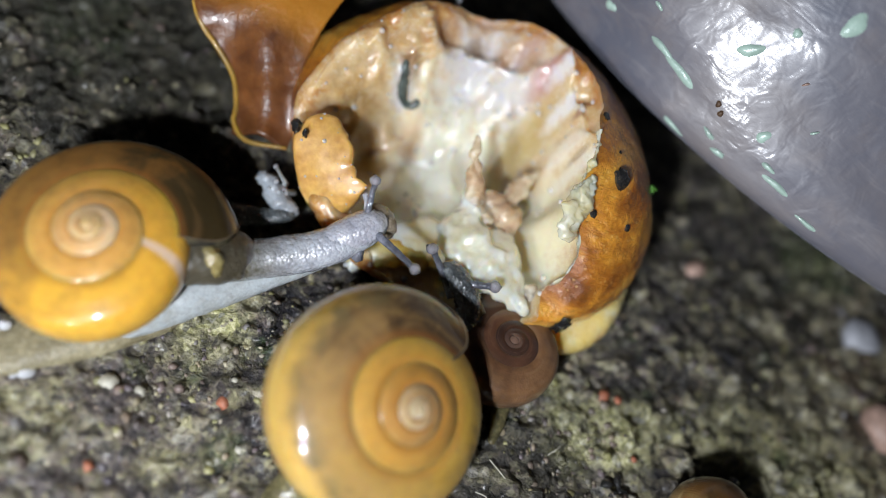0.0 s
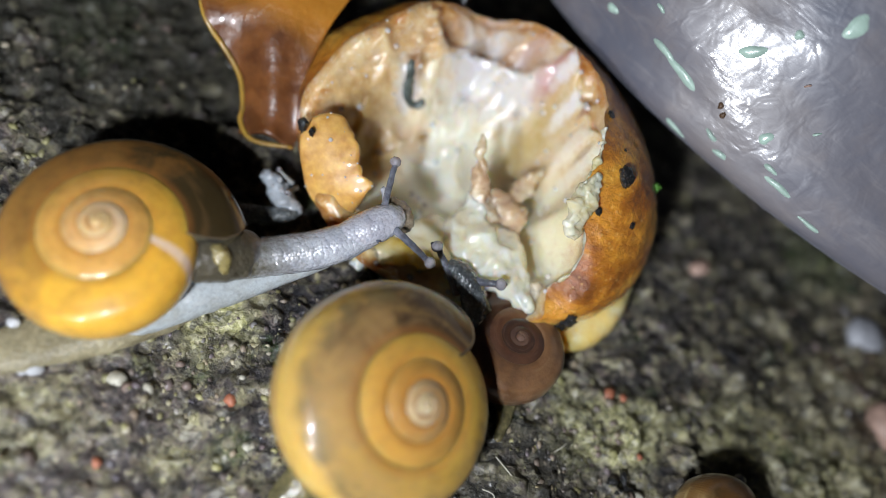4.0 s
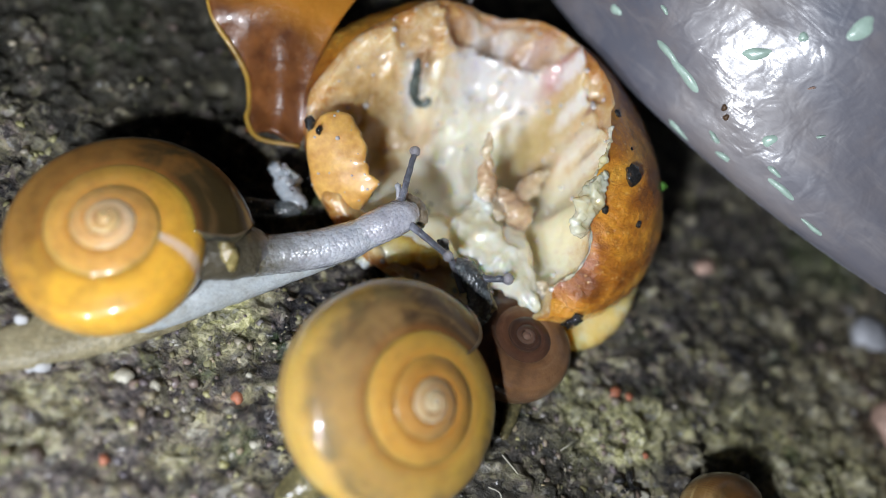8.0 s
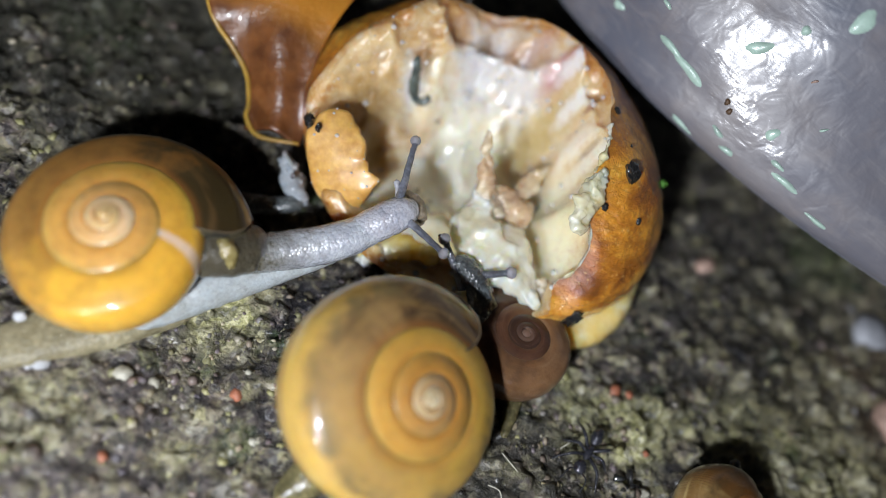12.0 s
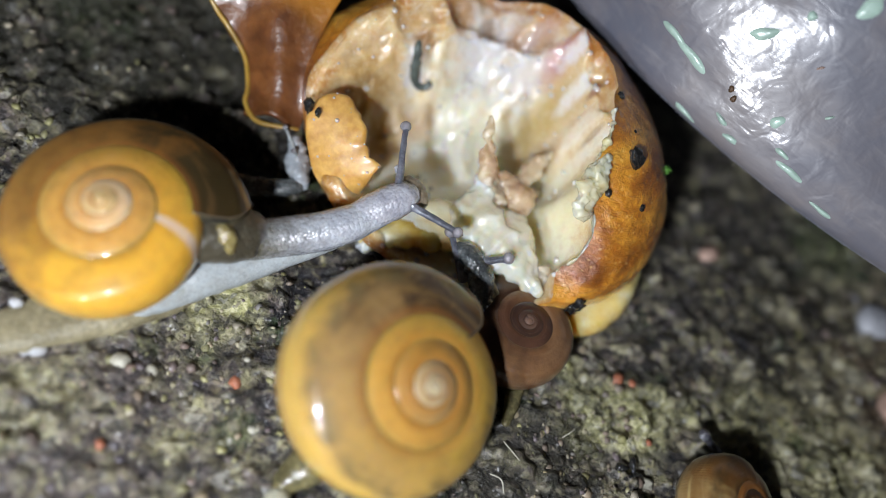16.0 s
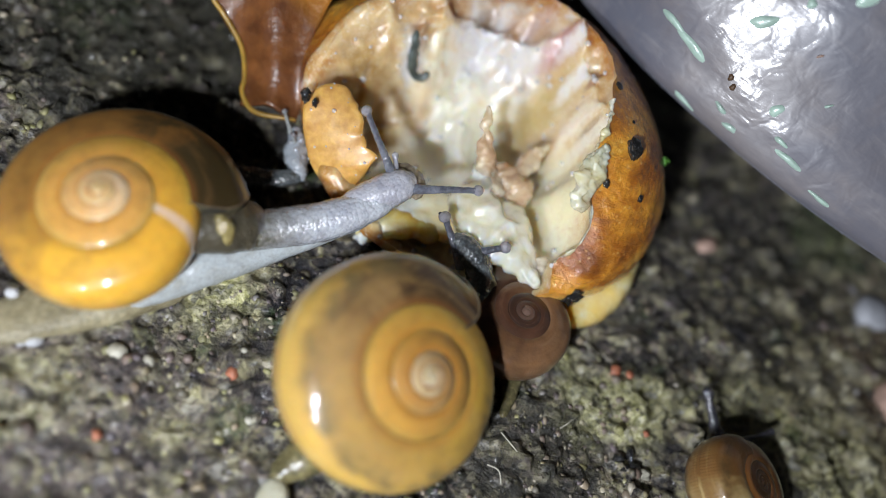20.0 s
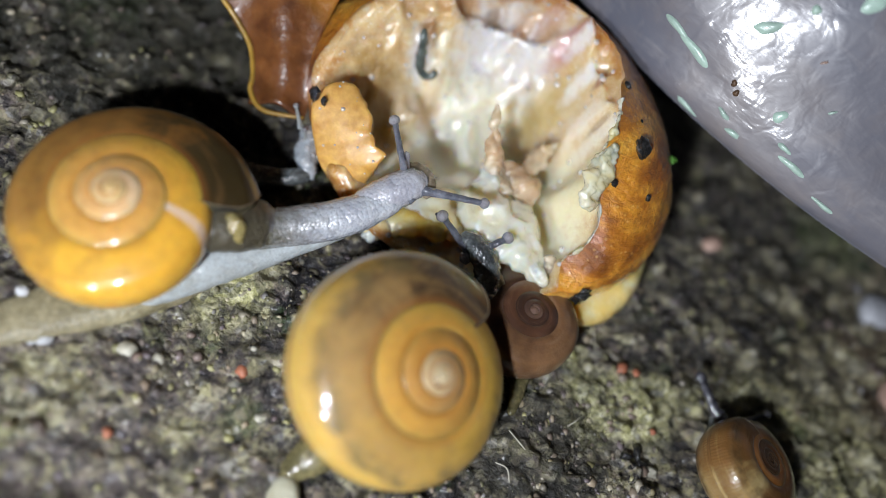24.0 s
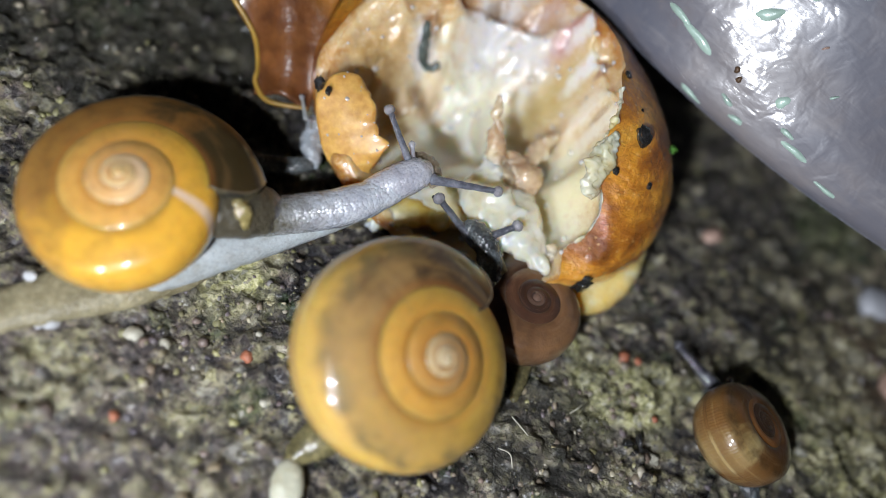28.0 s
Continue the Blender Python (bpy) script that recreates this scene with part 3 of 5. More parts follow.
SHELL_HONEY = shell_material("honey_shell", [(0.0, (0.62, 0.48, 0.3)), (0.3, (0.5, 0.36, 0.2)), (0.45, (0.4, 0.24, 0.1)), (0.56, (0.46, 0.23, 0.05)), (0.68, (0.5, 0.27, 0.06)), (0.78, (0.52, 0.29, 0.06)), (0.84, (0.53, 0.33, 0.06)), (0.89, (0.49, 0.305, 0.075)), (0.94, (0.4, 0.25, 0.09)), (0.97, (0.28, 0.17, 0.07)), (1.0, (0.07, 0.042, 0.022))], 5.0, striae=0.4, mottle=0.11, edge=(0.83, (0.64, 0.42, 0.085), (0.16, 0.12, 0.055)))
SHELL_ROSE = shell_material("rosy_brown_shell", [(0.0, (0.2, 0.12, 0.09)), (0.35, (0.05, 0.025, 0.018)), (0.6, (0.06, 0.03, 0.02)), (0.72, (0.11, 0.05, 0.028)), (0.8, (0.21, 0.115, 0.058)), (0.9, (0.18, 0.095, 0.045)), (0.95, (0.1, 0.05, 0.03)), (1.0, (0.06, 0.03, 0.018))], 4.2, striae=0.05, sss=0.5, mottle=0.2, suture=0.08, wrinkle=0.35)
SHELL_HORN = shell_material("horn_brown_shell", [(0.0, (0.06, 0.03, 0.016)), (0.4, (0.04, 0.02, 0.011)), (0.6, (0.07, 0.03, 0.012)), (0.7, (0.3, 0.12, 0.03)), (0.77, (0.24, 0.095, 0.026)), (0.81, (0.05, 0.028, 0.011)), (0.88, (0.12, 0.054, 0.018)), (0.925, (0.14, 0.066, 0.021)), (0.936, (0.4, 0.3, 0.14)), (0.947, (0.36, 0.26, 0.11)), (0.956, (0.16, 0.075, 0.022)), (1.0, (0.11, 0.052, 0.016))], 4.4, striae=0.12, sss=0.45, mottle=0.05, suture=0.1, wrinkle=0.3, edge=(0.84, (0.17, 0.088, 0.028), (0.06, 0.032, 0.012)))
LIP = plain("pale_shell_lip", (0.12, 0.085, 0.05), 0.2, 0.4, 1.0, 0.5)
SKIN_GREY = skin_material("lavender_grey_skin", (0.47, 0.47, 0.51), (0.3, 0.3, 0.34), (0.4, 0.7), 0.32, 3.8, 0.1, 0.08)
SKIN_NECK = skin_material("neck_skin", (0.5, 0.52, 0.55), (0.32, 0.33, 0.37), (0.4, 0.7), 0.32, 3.8, 0.1, 0.09, 1.0, ((0.075, 0.065, 0.036), 0.3, 0.6))
SKIN_MANTLE = skin_material("mantle_skin", (0.42, 0.42, 0.46), (0.28, 0.28, 0.32), (0.4, 0.7), 0.5, 3.8, 0.1, 0.07, 0.4, ((0.06, 0.05, 0.028), 0.75, 1.15))
SKIN_MOUTH = skin_material("dark_brown_mantle", (0.1, 0.082, 0.042), (0.022, 0.02, 0.014), (0.42, 0.58), 0.9, 2.4, 0.2, 0.06, 0.0)
SKIN_SLATE = skin_material("slate_skin", (0.17, 0.19, 0.195), (0.06, 0.066, 0.07), (0.35, 0.6), 0.35, 2.4, 0.5, 0.12)
SKIN_PALE = skin_material("pale_foot", (0.39, 0.42, 0.43), (0.29, 0.3, 0.28), (0.45, 0.7), 0.45, 3.4, 0.1, 0.04, 0.25)
SKIN_GLASS = skin_material("glassy_pale_skin", (0.46, 0.5, 0.54), (0.3, 0.32, 0.34), (0.45, 0.7), 0.3, 3.4, 0.1, 0.06, 1.0)
SKIN_LOBE = skin_material("pale_tail_lobe", (0.5, 0.5, 0.4), (0.38, 0.36, 0.26), (0.45, 0.7), 0.45, 3.0, 0.1, 0.05, 0.3)
SKIN_TAIL = skin_material("olive_grey_tail", (0.34, 0.3, 0.19), (0.18, 0.155, 0.09), (0.4, 0.65), 0.55, 1.8, 0.25, 0.08, 0.12)
SKIN_MUZZLE = skin_material("brown_grey_muzzle", (0.4, 0.34, 0.26), (0.22, 0.17, 0.11), (0.4, 0.62), 0.4, 3.2, 0.4, 0.1, 0.6)
SKIN_OLIVE = skin_material("olive_translucent_foot", (0.22, 0.19, 0.09), (0.09, 0.08, 0.04), depth=0.05, gloss=0.35)
SKIN_PORE = skin_material("yellow_olive_pore", (0.26, 0.21, 0.08), (0.13, 0.11, 0.05), (0.45, 0.65), 0.3, 3.0, 0.2, 0.06)
TENTACLE = skin_material("grey_tentacle", (0.2, 0.21, 0.25), (0.1, 0.105, 0.13), (0.4, 0.6), 0.22, 4.0, 0.3)
TENTACLE_DARK = skin_material("dark_slate_tentacle", (0.1, 0.1, 0.12), (0.035, 0.035, 0.045), (0.4, 0.6), 0.25, 4.0, 0.3)
KNOB = skin_material("grey_knob", (0.3, 0.29, 0.31), (0.22, 0.21, 0.23), (0.4, 0.6), 0.12, 5.0, 0.1)
EYE = plain("dark_eye", (0.03, 0.03, 0.035), 0.1, 0.2, 2, 0.8)


def leaf_material():
    m, n, l, p = shader("brown_leaf_blade")
    v = coords(n, l)
    sep = n.new("ShaderNodeSeparateXYZ")
    l.new(v, sep.inputs[0])
    f = noise_tex(n, l, v, 0.2, 5, 0.6)
    k = maths(n, l, "ADD", maths(n, l, "ADD", sep.outputs[1], maths(n, l, "MULTIPLY", sep.outputs[0], 0.35)), maths(n, l, "MULTIPLY", f, 4.0))
    brown = ramp(n, l, noise_tex(n, l, v, 0.5, 5, 0.6), [(0.3, (0.09, 0.03, 0.01)), (0.7, (0.2, 0.075, 0.022))])
    l.new(mix(n, l, level(n, l, k, 9.0, 12.5), brown, (0.42, 0.17, 0.02)), p.inputs["Base Color"])
    wet(p, 0.35, 0.4, 0.1, 0.2, (1.0, 0.5, 0.2), 0.8)
    l.new(bump(n, l, noise_tex(n, l, v, 0.9, 4), 0.5, 0.3), p.inputs["Normal"])
    return m


LEAF = leaf_material()
LEAF_RIM = plain("yellow_leaf_rim", (0.4, 0.24, 0.045), 0.35, 0.4, 0.4, 0.2, 0.3)
MINT = plain("mint_flake", (0.4, 0.54, 0.46), 0.3, 0.25, 0.6, 0.4)
BROWN = plain("brown_dirt", (0.09, 0.05, 0.025), 0.5, 0.5, 2.0)
BLACK = plain("black_crumb", (0.014, 0.014, 0.014), 0.2, 0.5, 2.0, 1.0, 0, 0.8)
RED = plain("red_brick_crumb", (0.36, 0.13, 0.07), 0.5, 0.4, 2.0)
WHITE = plain("white_stone", (0.44, 0.42, 0.34), 0.45, 0.35, 1.5)
GREYSTONE = plain("grey_white_stone", (0.38, 0.39, 0.42), 0.45, 0.35, 0.8)
PINK = plain("pink_stone", (0.42, 0.28, 0.22), 0.5, 0.35, 1.0)
GREEN = plain("green_shred", (0.1, 0.28, 0.04), 0.4, 0.4, 2.0)
ANT = plain("black_ant_armour", (0.022, 0.023, 0.03), 0.2, 0.4, 2.0, 1.0, 0, 0.6)


# ---- ground: one sheet to the horizon, fine where it is seen ----
def relief(x, y):
    p = np.stack([x, y, 0 * x], -1).reshape(-1, 3)
    z = 0.5 * fbm(p, 0.12, 3, 3) + 0.85 * np.maximum(fbm(p, 0.45, 2, 11), -0.35) + 0.75 * np.maximum(fbm(p, 1.05, 2, 23), -0.3)
    return z.reshape(np.shape(x))


def spaced(lo, hi, step, far):
    mid = np.arange(lo, hi + step / 2, step)
    out, d = [], step
    e = hi
    while e < far:
        d *= 1.35
        e += d
        out.append(e)
    low, d, e = [], step, lo
    while e > -far:
        d *= 1.35
        e -= d
        low.append(e)
    return np.concatenate([low[::-1], mid, out])


def build_ground():
    gx, gy = spaced(-60, 92, 0.32, 4000), spaced(-40, 70, 0.32, 4000)
    x, y = np.meshgrid(gx, gy)
    v = np.stack([x, y, relief(x, y)], -1).reshape(-1, 3)
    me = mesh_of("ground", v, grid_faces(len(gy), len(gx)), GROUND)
    tagged(new("ground", me), "dark wet concrete with lichen, moss and embedded grit", "ground", kind="structure")


def build_grit():
    rng = np.random.default_rng(5)
    base, faces = ico(1)
    vs, fs, k = [], [], 0
    n = 22000
    x, y = rng.uniform(-60, 80, n), rng.uniform(-38, 55, n)
    crowd = fbm(np.stack([x, y, 0 * x], 1), 0.16, 3, 91)
    keep = rng.uniform(-0.6, 0.7, n) < crowd
    keep &= rng.random(n) < np.where((y > -6) | (x > 34), 0.35, 1.0)
    x, y = x[keep], y[keep]
    n = len(x)
    z = relief(x, y)
    size = rng.gamma(2.6, 0.095, n).clip(0.08, 0.62)
    for i in range(n):
        sc = size[i] * rng.uniform(0.7, 1.35, 3) * (1, 1, 0.5)
        v = base * sc * (1 + 0.22 * rng.standard_normal(len(base)))[:, None].clip(0.6, 1.4)
        vs.append(v + (x[i], y[i], z[i] - 0.12 * size[i]))
        fs += [tuple(a + k for a in f) for f in faces]
        k += len(base)
    me = mesh_of("grit", np.vstack(vs), fs, GRAIN)
    tagged(new("grit", me), "loose mineral grains and lichen crumbs on concrete", "grit", kind="stuff")


# ---- snails ----
WHORLS = np.log([1.0, 0.64, 0.37, 0.2, 0.105, 0.055, 0.03])


def shell_mesh(radius, turns, mat, width=0.31, tall=0.42, drop=0.55, oblique=0.12, narrow=0.0):
    """Coiled shell in its own space: apex at the origin, axis +z, mouth towards +x; it grows clockwise seen from the apex.
    The mouth is cut obliquely, its upper lip ahead of the lower."""
    seg = 36
    back = np.linspace(min(4.4, turns - 0.2), 0, 240)
    a = np.linspace(0, 2 * np.pi, seg, endpoint=False)
    ca, sa = np.cos(a), np.sin(a)
    d = back[:, None] - oblique * sa[None] * np.clip(1 - back / 0.6, 0, 1)[:, None]
    s = radius * np.exp(np.interp(d, np.arange(7), WHORLS)) * np.where(d < 0, np.exp(-0.45 * d), 1)
    s = s * (1 - narrow * np.clip(1 - d / 0.3, 0, 1.2) ** 2)
    th = 2 * np.pi * d
    rad = s * ((1 - width) + width * np.sign(ca) * np.abs(ca) ** 0.85)[None]
    z = s * (-drop + tall * np.where(sa > 0, np.abs(sa) ** 0.72, -np.abs(sa)) + 0.03 * np.maximum(ca, 0) + 0.13 * np.maximum(0.35 - ca, 0))[None]
    v = np.stack([rad * np.cos(th), rad * np.sin(th), z], -1).reshape(-1, 3)
    uv = np.stack([(turns - d).ravel(), np.tile(a / (2 * np.pi), len(back))], 1)
    f = grid_faces(len(back), seg, True)
    rim = v[-seg:]
    bead, bf = ico(3)
    s0 = float(s[0].mean())
    f += [tuple(i + len(v) for i in q) for q in bf]
    v = np.vstack([v, bead * (0.8 * s0, 0.8 * s0, 0.62 * s0) + (0, 0, -(drop + 0.1) * s0)])
    uv = np.vstack([uv, np.zeros((len(bead), 2))])
    return mesh_of("shell", v, f, mat, uv), rim


def lip_mesh(rim, thick, mat):
    c = np.vstack([rim, rim[:1]])
    rows = np.hstack([c, np.full((len(c), 2), thick)])
    v, f, _ = tube(rows, 60, 8, (0.3, 0.2, 1), closed=False)
    return mesh_of("lip", v, f, mat)


def frame_to(axis, mouth):
    """Turn whose z is axis and whose x points as near mouth as it can."""
    z = Vector(axis).normalized()
    x = Vector(mouth)
    x = (x - z * x.dot(z)).normalized()
    y = z.cross(x)
    return Matrix((x, y, z)).transposed().to_4x4()


def add_shell(snail, base, apex, axis, mouth, radius, turns, mat, label="", swell=0.13, lip=0.012, **kw):
    me, rim = shell_mesh(radius, turns, mat, **kw)
    ob = part("shell", me, snail, label)
    m = Matrix.Translation((Vector(apex) - Vector(base)) * MM) @ frame_to(axis, mouth)
    ob.matrix_basis = m
    c = rim.mean(0)
    rings = [c + (rim - c) * k + np.array((0, d, 0)) * radius for k, d in ((0.99, 0.0), (0.86, -0.5 * swell), (0.55, -0.88 * swell), (0.18, -swell))]
    cv = np.vstack(rings + [c[None] + np.array((0, -swell * radius, 0))])
    m0 = len(rim)
    cf = grid_faces(4, m0, True) + [(4 * m0, 3 * m0 + k, 3 * m0 + (k + 1) % m0) for k in range(m0)]
    cv[m0:] += 0.035 * radius * np.stack([fbm(cv[m0:] / radius, 5.0, 3, 70 + c) for c in range(3)], 1)
    part("mantle_edge", mesh_of("mantle_edge", cv, cf, SKIN_MOUTH), ob, "dark mantle filling the shell mouth")
    part("lip", lip_mesh(rim, radius * lip, LIP), ob, "thin pale shell lip")
    return ob


def soft(name, rows, base, snail, mat, label="", n=34, seg=18, **kw):
    """A fleshy part from world rows, in the snail's space."""
    rows = [(r[0] - base[0], r[1] - base[1], r[2] - base[2], r[3], r[4]) for r in rows]
    v, f, uv = tube(rows, n, seg, **kw)
    return part(name, mesh_of(name, v, f, mat, uv), snail, label)


def tentacle(snail, length, thick, mat, tip=1.5, name="tentacle"):
    """Stalk along -z from its tip at the origin, with a knob and an eye spot."""
    r = thick
    rows = [(0, 0, -length, r * 1.7, r * 1.7), (0, 0, -length * 0.8, r * 1.35, r * 1.35), (0, 0, -length * 0.5, r, r), (0, 0, -length * 0.2, r * 0.85, r * 0.85), (0, 0, -r * 2.4, r * 0.9, r * 0.9),
            (0, 0, -r * 1.5, r * tip, r * tip), (0, 0, -r * 0.6, r * tip, r * tip), (0, 0, 0, r * 0.5, r * 0.5)]
    v, f, uv = tube(rows, 40, 14, (1, 0, 0), rough=r * 0.12, scale=3.0)
    ob = part(name, mesh_of(name, v, f, mat, uv), snail)
    if tip > 1.2:
        kv, kf = blob((0, 0, -r * 1.0), (r * 1.62, r * 1.62, r * 1.5), 0.04, sub=3)
        part("knob", mesh_of("knob", kv, kf, KNOB), ob, "translucent grey eye knob")
        ev, ef = blob((r * 0.5, -r * 0.7, r * 0.1), (r * 0.5, r * 0.5, r * 0.5), 0.03, sub=2)
        part("eye", mesh_of("eye", ev, ef, EYE), ob, "tiny dark eye in the knob")
    return ob


def aim(base, tip, root):
    """Pose of a tentacle in its snail's space from world tip and root."""
    z = (Vector(tip) - Vector(root)).normalized()
    return Matrix.Translation((Vector(tip) - Vector(base)) * MM) @ z.to_track_quat("Z", "Y").to_matrix().to_4x4()


S1 = (-30.0, -9.0, 0.0)
S2 = (-6.0, -17.0, 0.0)
S3 = (8.0, -14.0, 0.0)
S4 = (30.2, -24.9, 0.0)
S5 = (-21.0, 1.0, 0.0)


def snail_one():
    s = thing("snail", S1, "amber snail stretching its lavender-grey neck into the fruit", "snail", "snails at the fruit")
    add_shell(s, S1, (-33.68, -8.56, 12.67), (-0.134, -0.076, 1), (0.939, 0.344, 0.0), 12.2, 5.0, SHELL_AMBER, "glossy amber shell with cream inner whorls", tall=0.354, drop=0.629, oblique=0.05, lip=0.006)
    soft("tail", [(-48, -19.4, 0.4, 1.2, 0.4), (-44, -18.2, 0.6, 1.9, 0.7), (-40, -16.4, 0.9, 2.5, 1.0), (-35, -14.0, 1.2, 3.2, 1.4), (-29, -11.2, 1.4, 3.2, 1.5), (-25.5, -9.6, 1.4, 2.2, 1.3)], S1, s, SKIN_TAIL, "olive-grey wrinkled tail", rough=0.16, scale=1.2)
    soft("foot", [(-33.4, -13.6, 0.9, 1.0, 0.6), (-31.4, -12.7, 1.7, 2.3, 1.5), (-29, -11.6, 2.5, 2.7, 2.1), (-25.6, -10.0, 3.2, 2.7, 2.3), (-22.0, -8.7, 3.6, 2.2, 1.9), (-18, -7.2, 4.2, 1.7, 1.5), (-14.5, -6.0, 5.0, 1.3, 1.2), (-11.6, -5.0, 6.0, 0.9, 0.9)], S1, s, SKIN_PALE, "bluish-white front of the foot", rough=0.1, scale=1.5)
    soft("mantle", [(-29.0, -8.2, 7.2, 2.0, 2.0), (-27.4, -8.2, 7.3, 2.6, 2.5), (-25.4, -8.1, 7.3, 2.75, 2.6), (-23.4, -7.6, 7.1, 2.9, 2.6), (-21.9, -7.2, 6.8, 2.65, 2.3), (-20.6, -6.9, 6.5, 2.2, 1.85), (-19.4, -6.9, 6.3, 1.2, 1.2)], S1, s, SKIN_MANTLE, "dark olive mantle at the shell mouth, greying to the neck", n=60, seg=32, rough=0.2, scale=0.8)
    soft("mantle_collar", [(-27.2, -9.6, 9.4, 0.25, 0.3), (-26.0, -8.4, 10.0, 0.4, 0.45), (-24.0, -7.0, 9.8, 0.45, 0.5), (-22.6, -6.2, 9.0, 0.3, 0.35), (-22.0, -6.0, 8.4, 0.15, 0.2)], S1, s, SKIN_TAIL, "pale grey mantle collar under the lip", n=40, rough=0.12, scale=1.2)
    soft("breathing_pore", [(-24.3, -7.6, 8.6, 0.4, 0.4), (-23.7, -8.0, 9.4, 0.75, 0.6), (-23.3, -8.7, 9.5, 0.8, 0.7), (-22.9, -9.5, 8.9, 0.6, 0.5), (-22.7, -10.1, 8.0, 0.3, 0.3)], S1, s, SKIN_PORE, "yellowish breathing pore", n=30, rough=0.25, scale=1.4)
    soft("neck", [(-24.4, -8.1, 6.4, 1.6, 1.6), (-23.2, -7.9, 6.4, 1.95, 1.9), (-22.2, -7.6, 6.3, 2.1, 2.0), (-20.2, -7.0, 6.1, 2.05, 1.95), (-18, -6.5, 6.2, 2.0, 1.9), (-15, -5.9, 6.8, 2.0, 1.9), (-12, -5.0, 7.8, 1.9, 1.8), (-10.4, -4.3, 8.4, 1.7, 1.6), (-8.8, -3.6, 9.0, 1.4, 1.3), (-7.6, -3.0, 9.5, 0.9, 0.9)], S1, s, SKIN_NECK, "lavender-grey granular neck, dark olive at the shell", n=60, seg=24, rough=0.06, scale=2.0)
    head = soft("head", [(-12.8, -5.1, 7.6, 0.9, 0.9), (-11.0, -4.4, 8.3, 1.55, 1.5), (-9.4, -3.7, 8.9, 1.8, 1.7), (-7.4, -2.7, 9.8, 1.8, 1.65), (-6.3, -2.2, 9.9, 1.5, 1.4), (-5.7, -1.9, 9.8, 0.9, 1.0)], S1, s, SKIN_GREY, rough=0.07, scale=2.0)
    soft("mouth", [(-7.4, -0.5, 9.6, 0.6, 0.6), (-6.5, -0.8, 9.7, 1.0, 1.0), (-5.7, -1.4, 9.6, 1.1, 1.15), (-5.2, -2.2, 9.3, 1.0, 1.05), (-5.1, -3.0, 8.9, 0.5, 0.6)], S1, head, SKIN_MUZZLE, "brownish granular mouth", n=30, rough=0.16, scale=2.2)
    parts = {"head": head}
    parts["up"] = tentacle(s, 8.5, 0.36, TENTACLE, 1.35)
    parts["down"] = tentacle(s, 7.2, 0.36, TENTACLE, 1.35)
    parts["feeler"] = tentacle(s, 3.0, 0.3, SKIN_GREY, 1.1, "feeler")
    return s, parts


def snail_two():
    s = thing("snail", S2, "large honey-brown snail with a slate head at the fruit", "snail", "snails at the fruit")
    add_shell(s, S2, (-4.15, -22.73, 12.98), (0.355, -0.301, 1), (0.01, 1, 0.0), 12.66, 5.0, SHELL_HONEY, "glossy honey-brown shell with fine growth lines", tall=0.419, drop=0.641, oblique=0.1, narrow=0.1)
    lobe, lf = blob((-15.7 - S2[0], -31.4 - S2[1], 0.8), (1.5, 2.5, 1.0), 0.12, 0.8, 6, 4)
    part("tail_tip", mesh_of("tail_tip", lobe, lf, SKIN_LOBE), s, "pale swollen tail end")
    soft("foot", [(-15.6, -29.6, 0.6, 0.8, 0.5), (-14.6, -28.2, 1.0, 1.5, 1.0), (-12.6, -26.5, 1.4, 2.2, 1.5), (-7, -20, 1.5, 3.4, 2.0), (-2, -12, 1.6, 3.0, 2.0), (0.5, -8.5, 2.0, 2.0, 1.6)], S2, s, SKIN_OLIVE, "dark translucent olive foot", rough=0.12, scale=1.5)
    head = soft("head", [(1.0, -13, 3.0, 2.2, 2.2), (2.4, -10.6, 4.6, 1.6, 1.7), (2.3, -8.8, 6.2, 1.3, 1.3), (1.3, -7.3, 7.3, 1.3, 1.15), (0.1, -6.3, 7.6, 1.1, 0.95), (-0.8, -5.7, 7.5, 0.6, 0.6)], S2, s, SKIN_SLATE, "dark slate granular head", rough=0.2, scale=1.6)
    soft("mantle_fringe", [(1.8, -6.6, 7.6, 0.3, 0.3), (2.5, -8.0, 7.2, 0.6, 0.5), (3.3, -9.6, 6.0, 0.6, 0.5), (3.8, -11.0, 4.6, 0.4, 0.4)], S2, s, SKIN_TAIL, "granular grey fringe beside the head", rough=0.3, scale=2.2)
    parts = {"head": head, "left": tentacle(s, 6.0, 0.4, TENTACLE, 1.3), "right": tentacle(s, 5.5, 0.4, TENTACLE, 1.3)}
    return s, parts


def snail_three():
    s = thing("snail", S3, "small rosy-brown snail tucked under the fruit rim", "snail", "snails at the fruit")
    add_shell(s, S3, (7.2, -12.5, 6.6), (-0.02, 0.05, 1), (-0.5, 1, 0), 7.3, 4.2, SHELL_ROSE, "glossy rosy-brown shell with a dark spire")
    soft("foot", [(6.4, -21.6, 0.3, 0.3, 0.3), (6.7, -20.6, 0.4, 0.55, 0.4), (7.2, -18.5, 0.8, 1.0, 0.7), (7.6, -13, 1.2, 2.0, 1.2), (6.6, -8.5, 1.2, 1.4, 1.0)], S3, s, SKIN_OLIVE, "greenish translucent tail", rough=0.1)
    return s


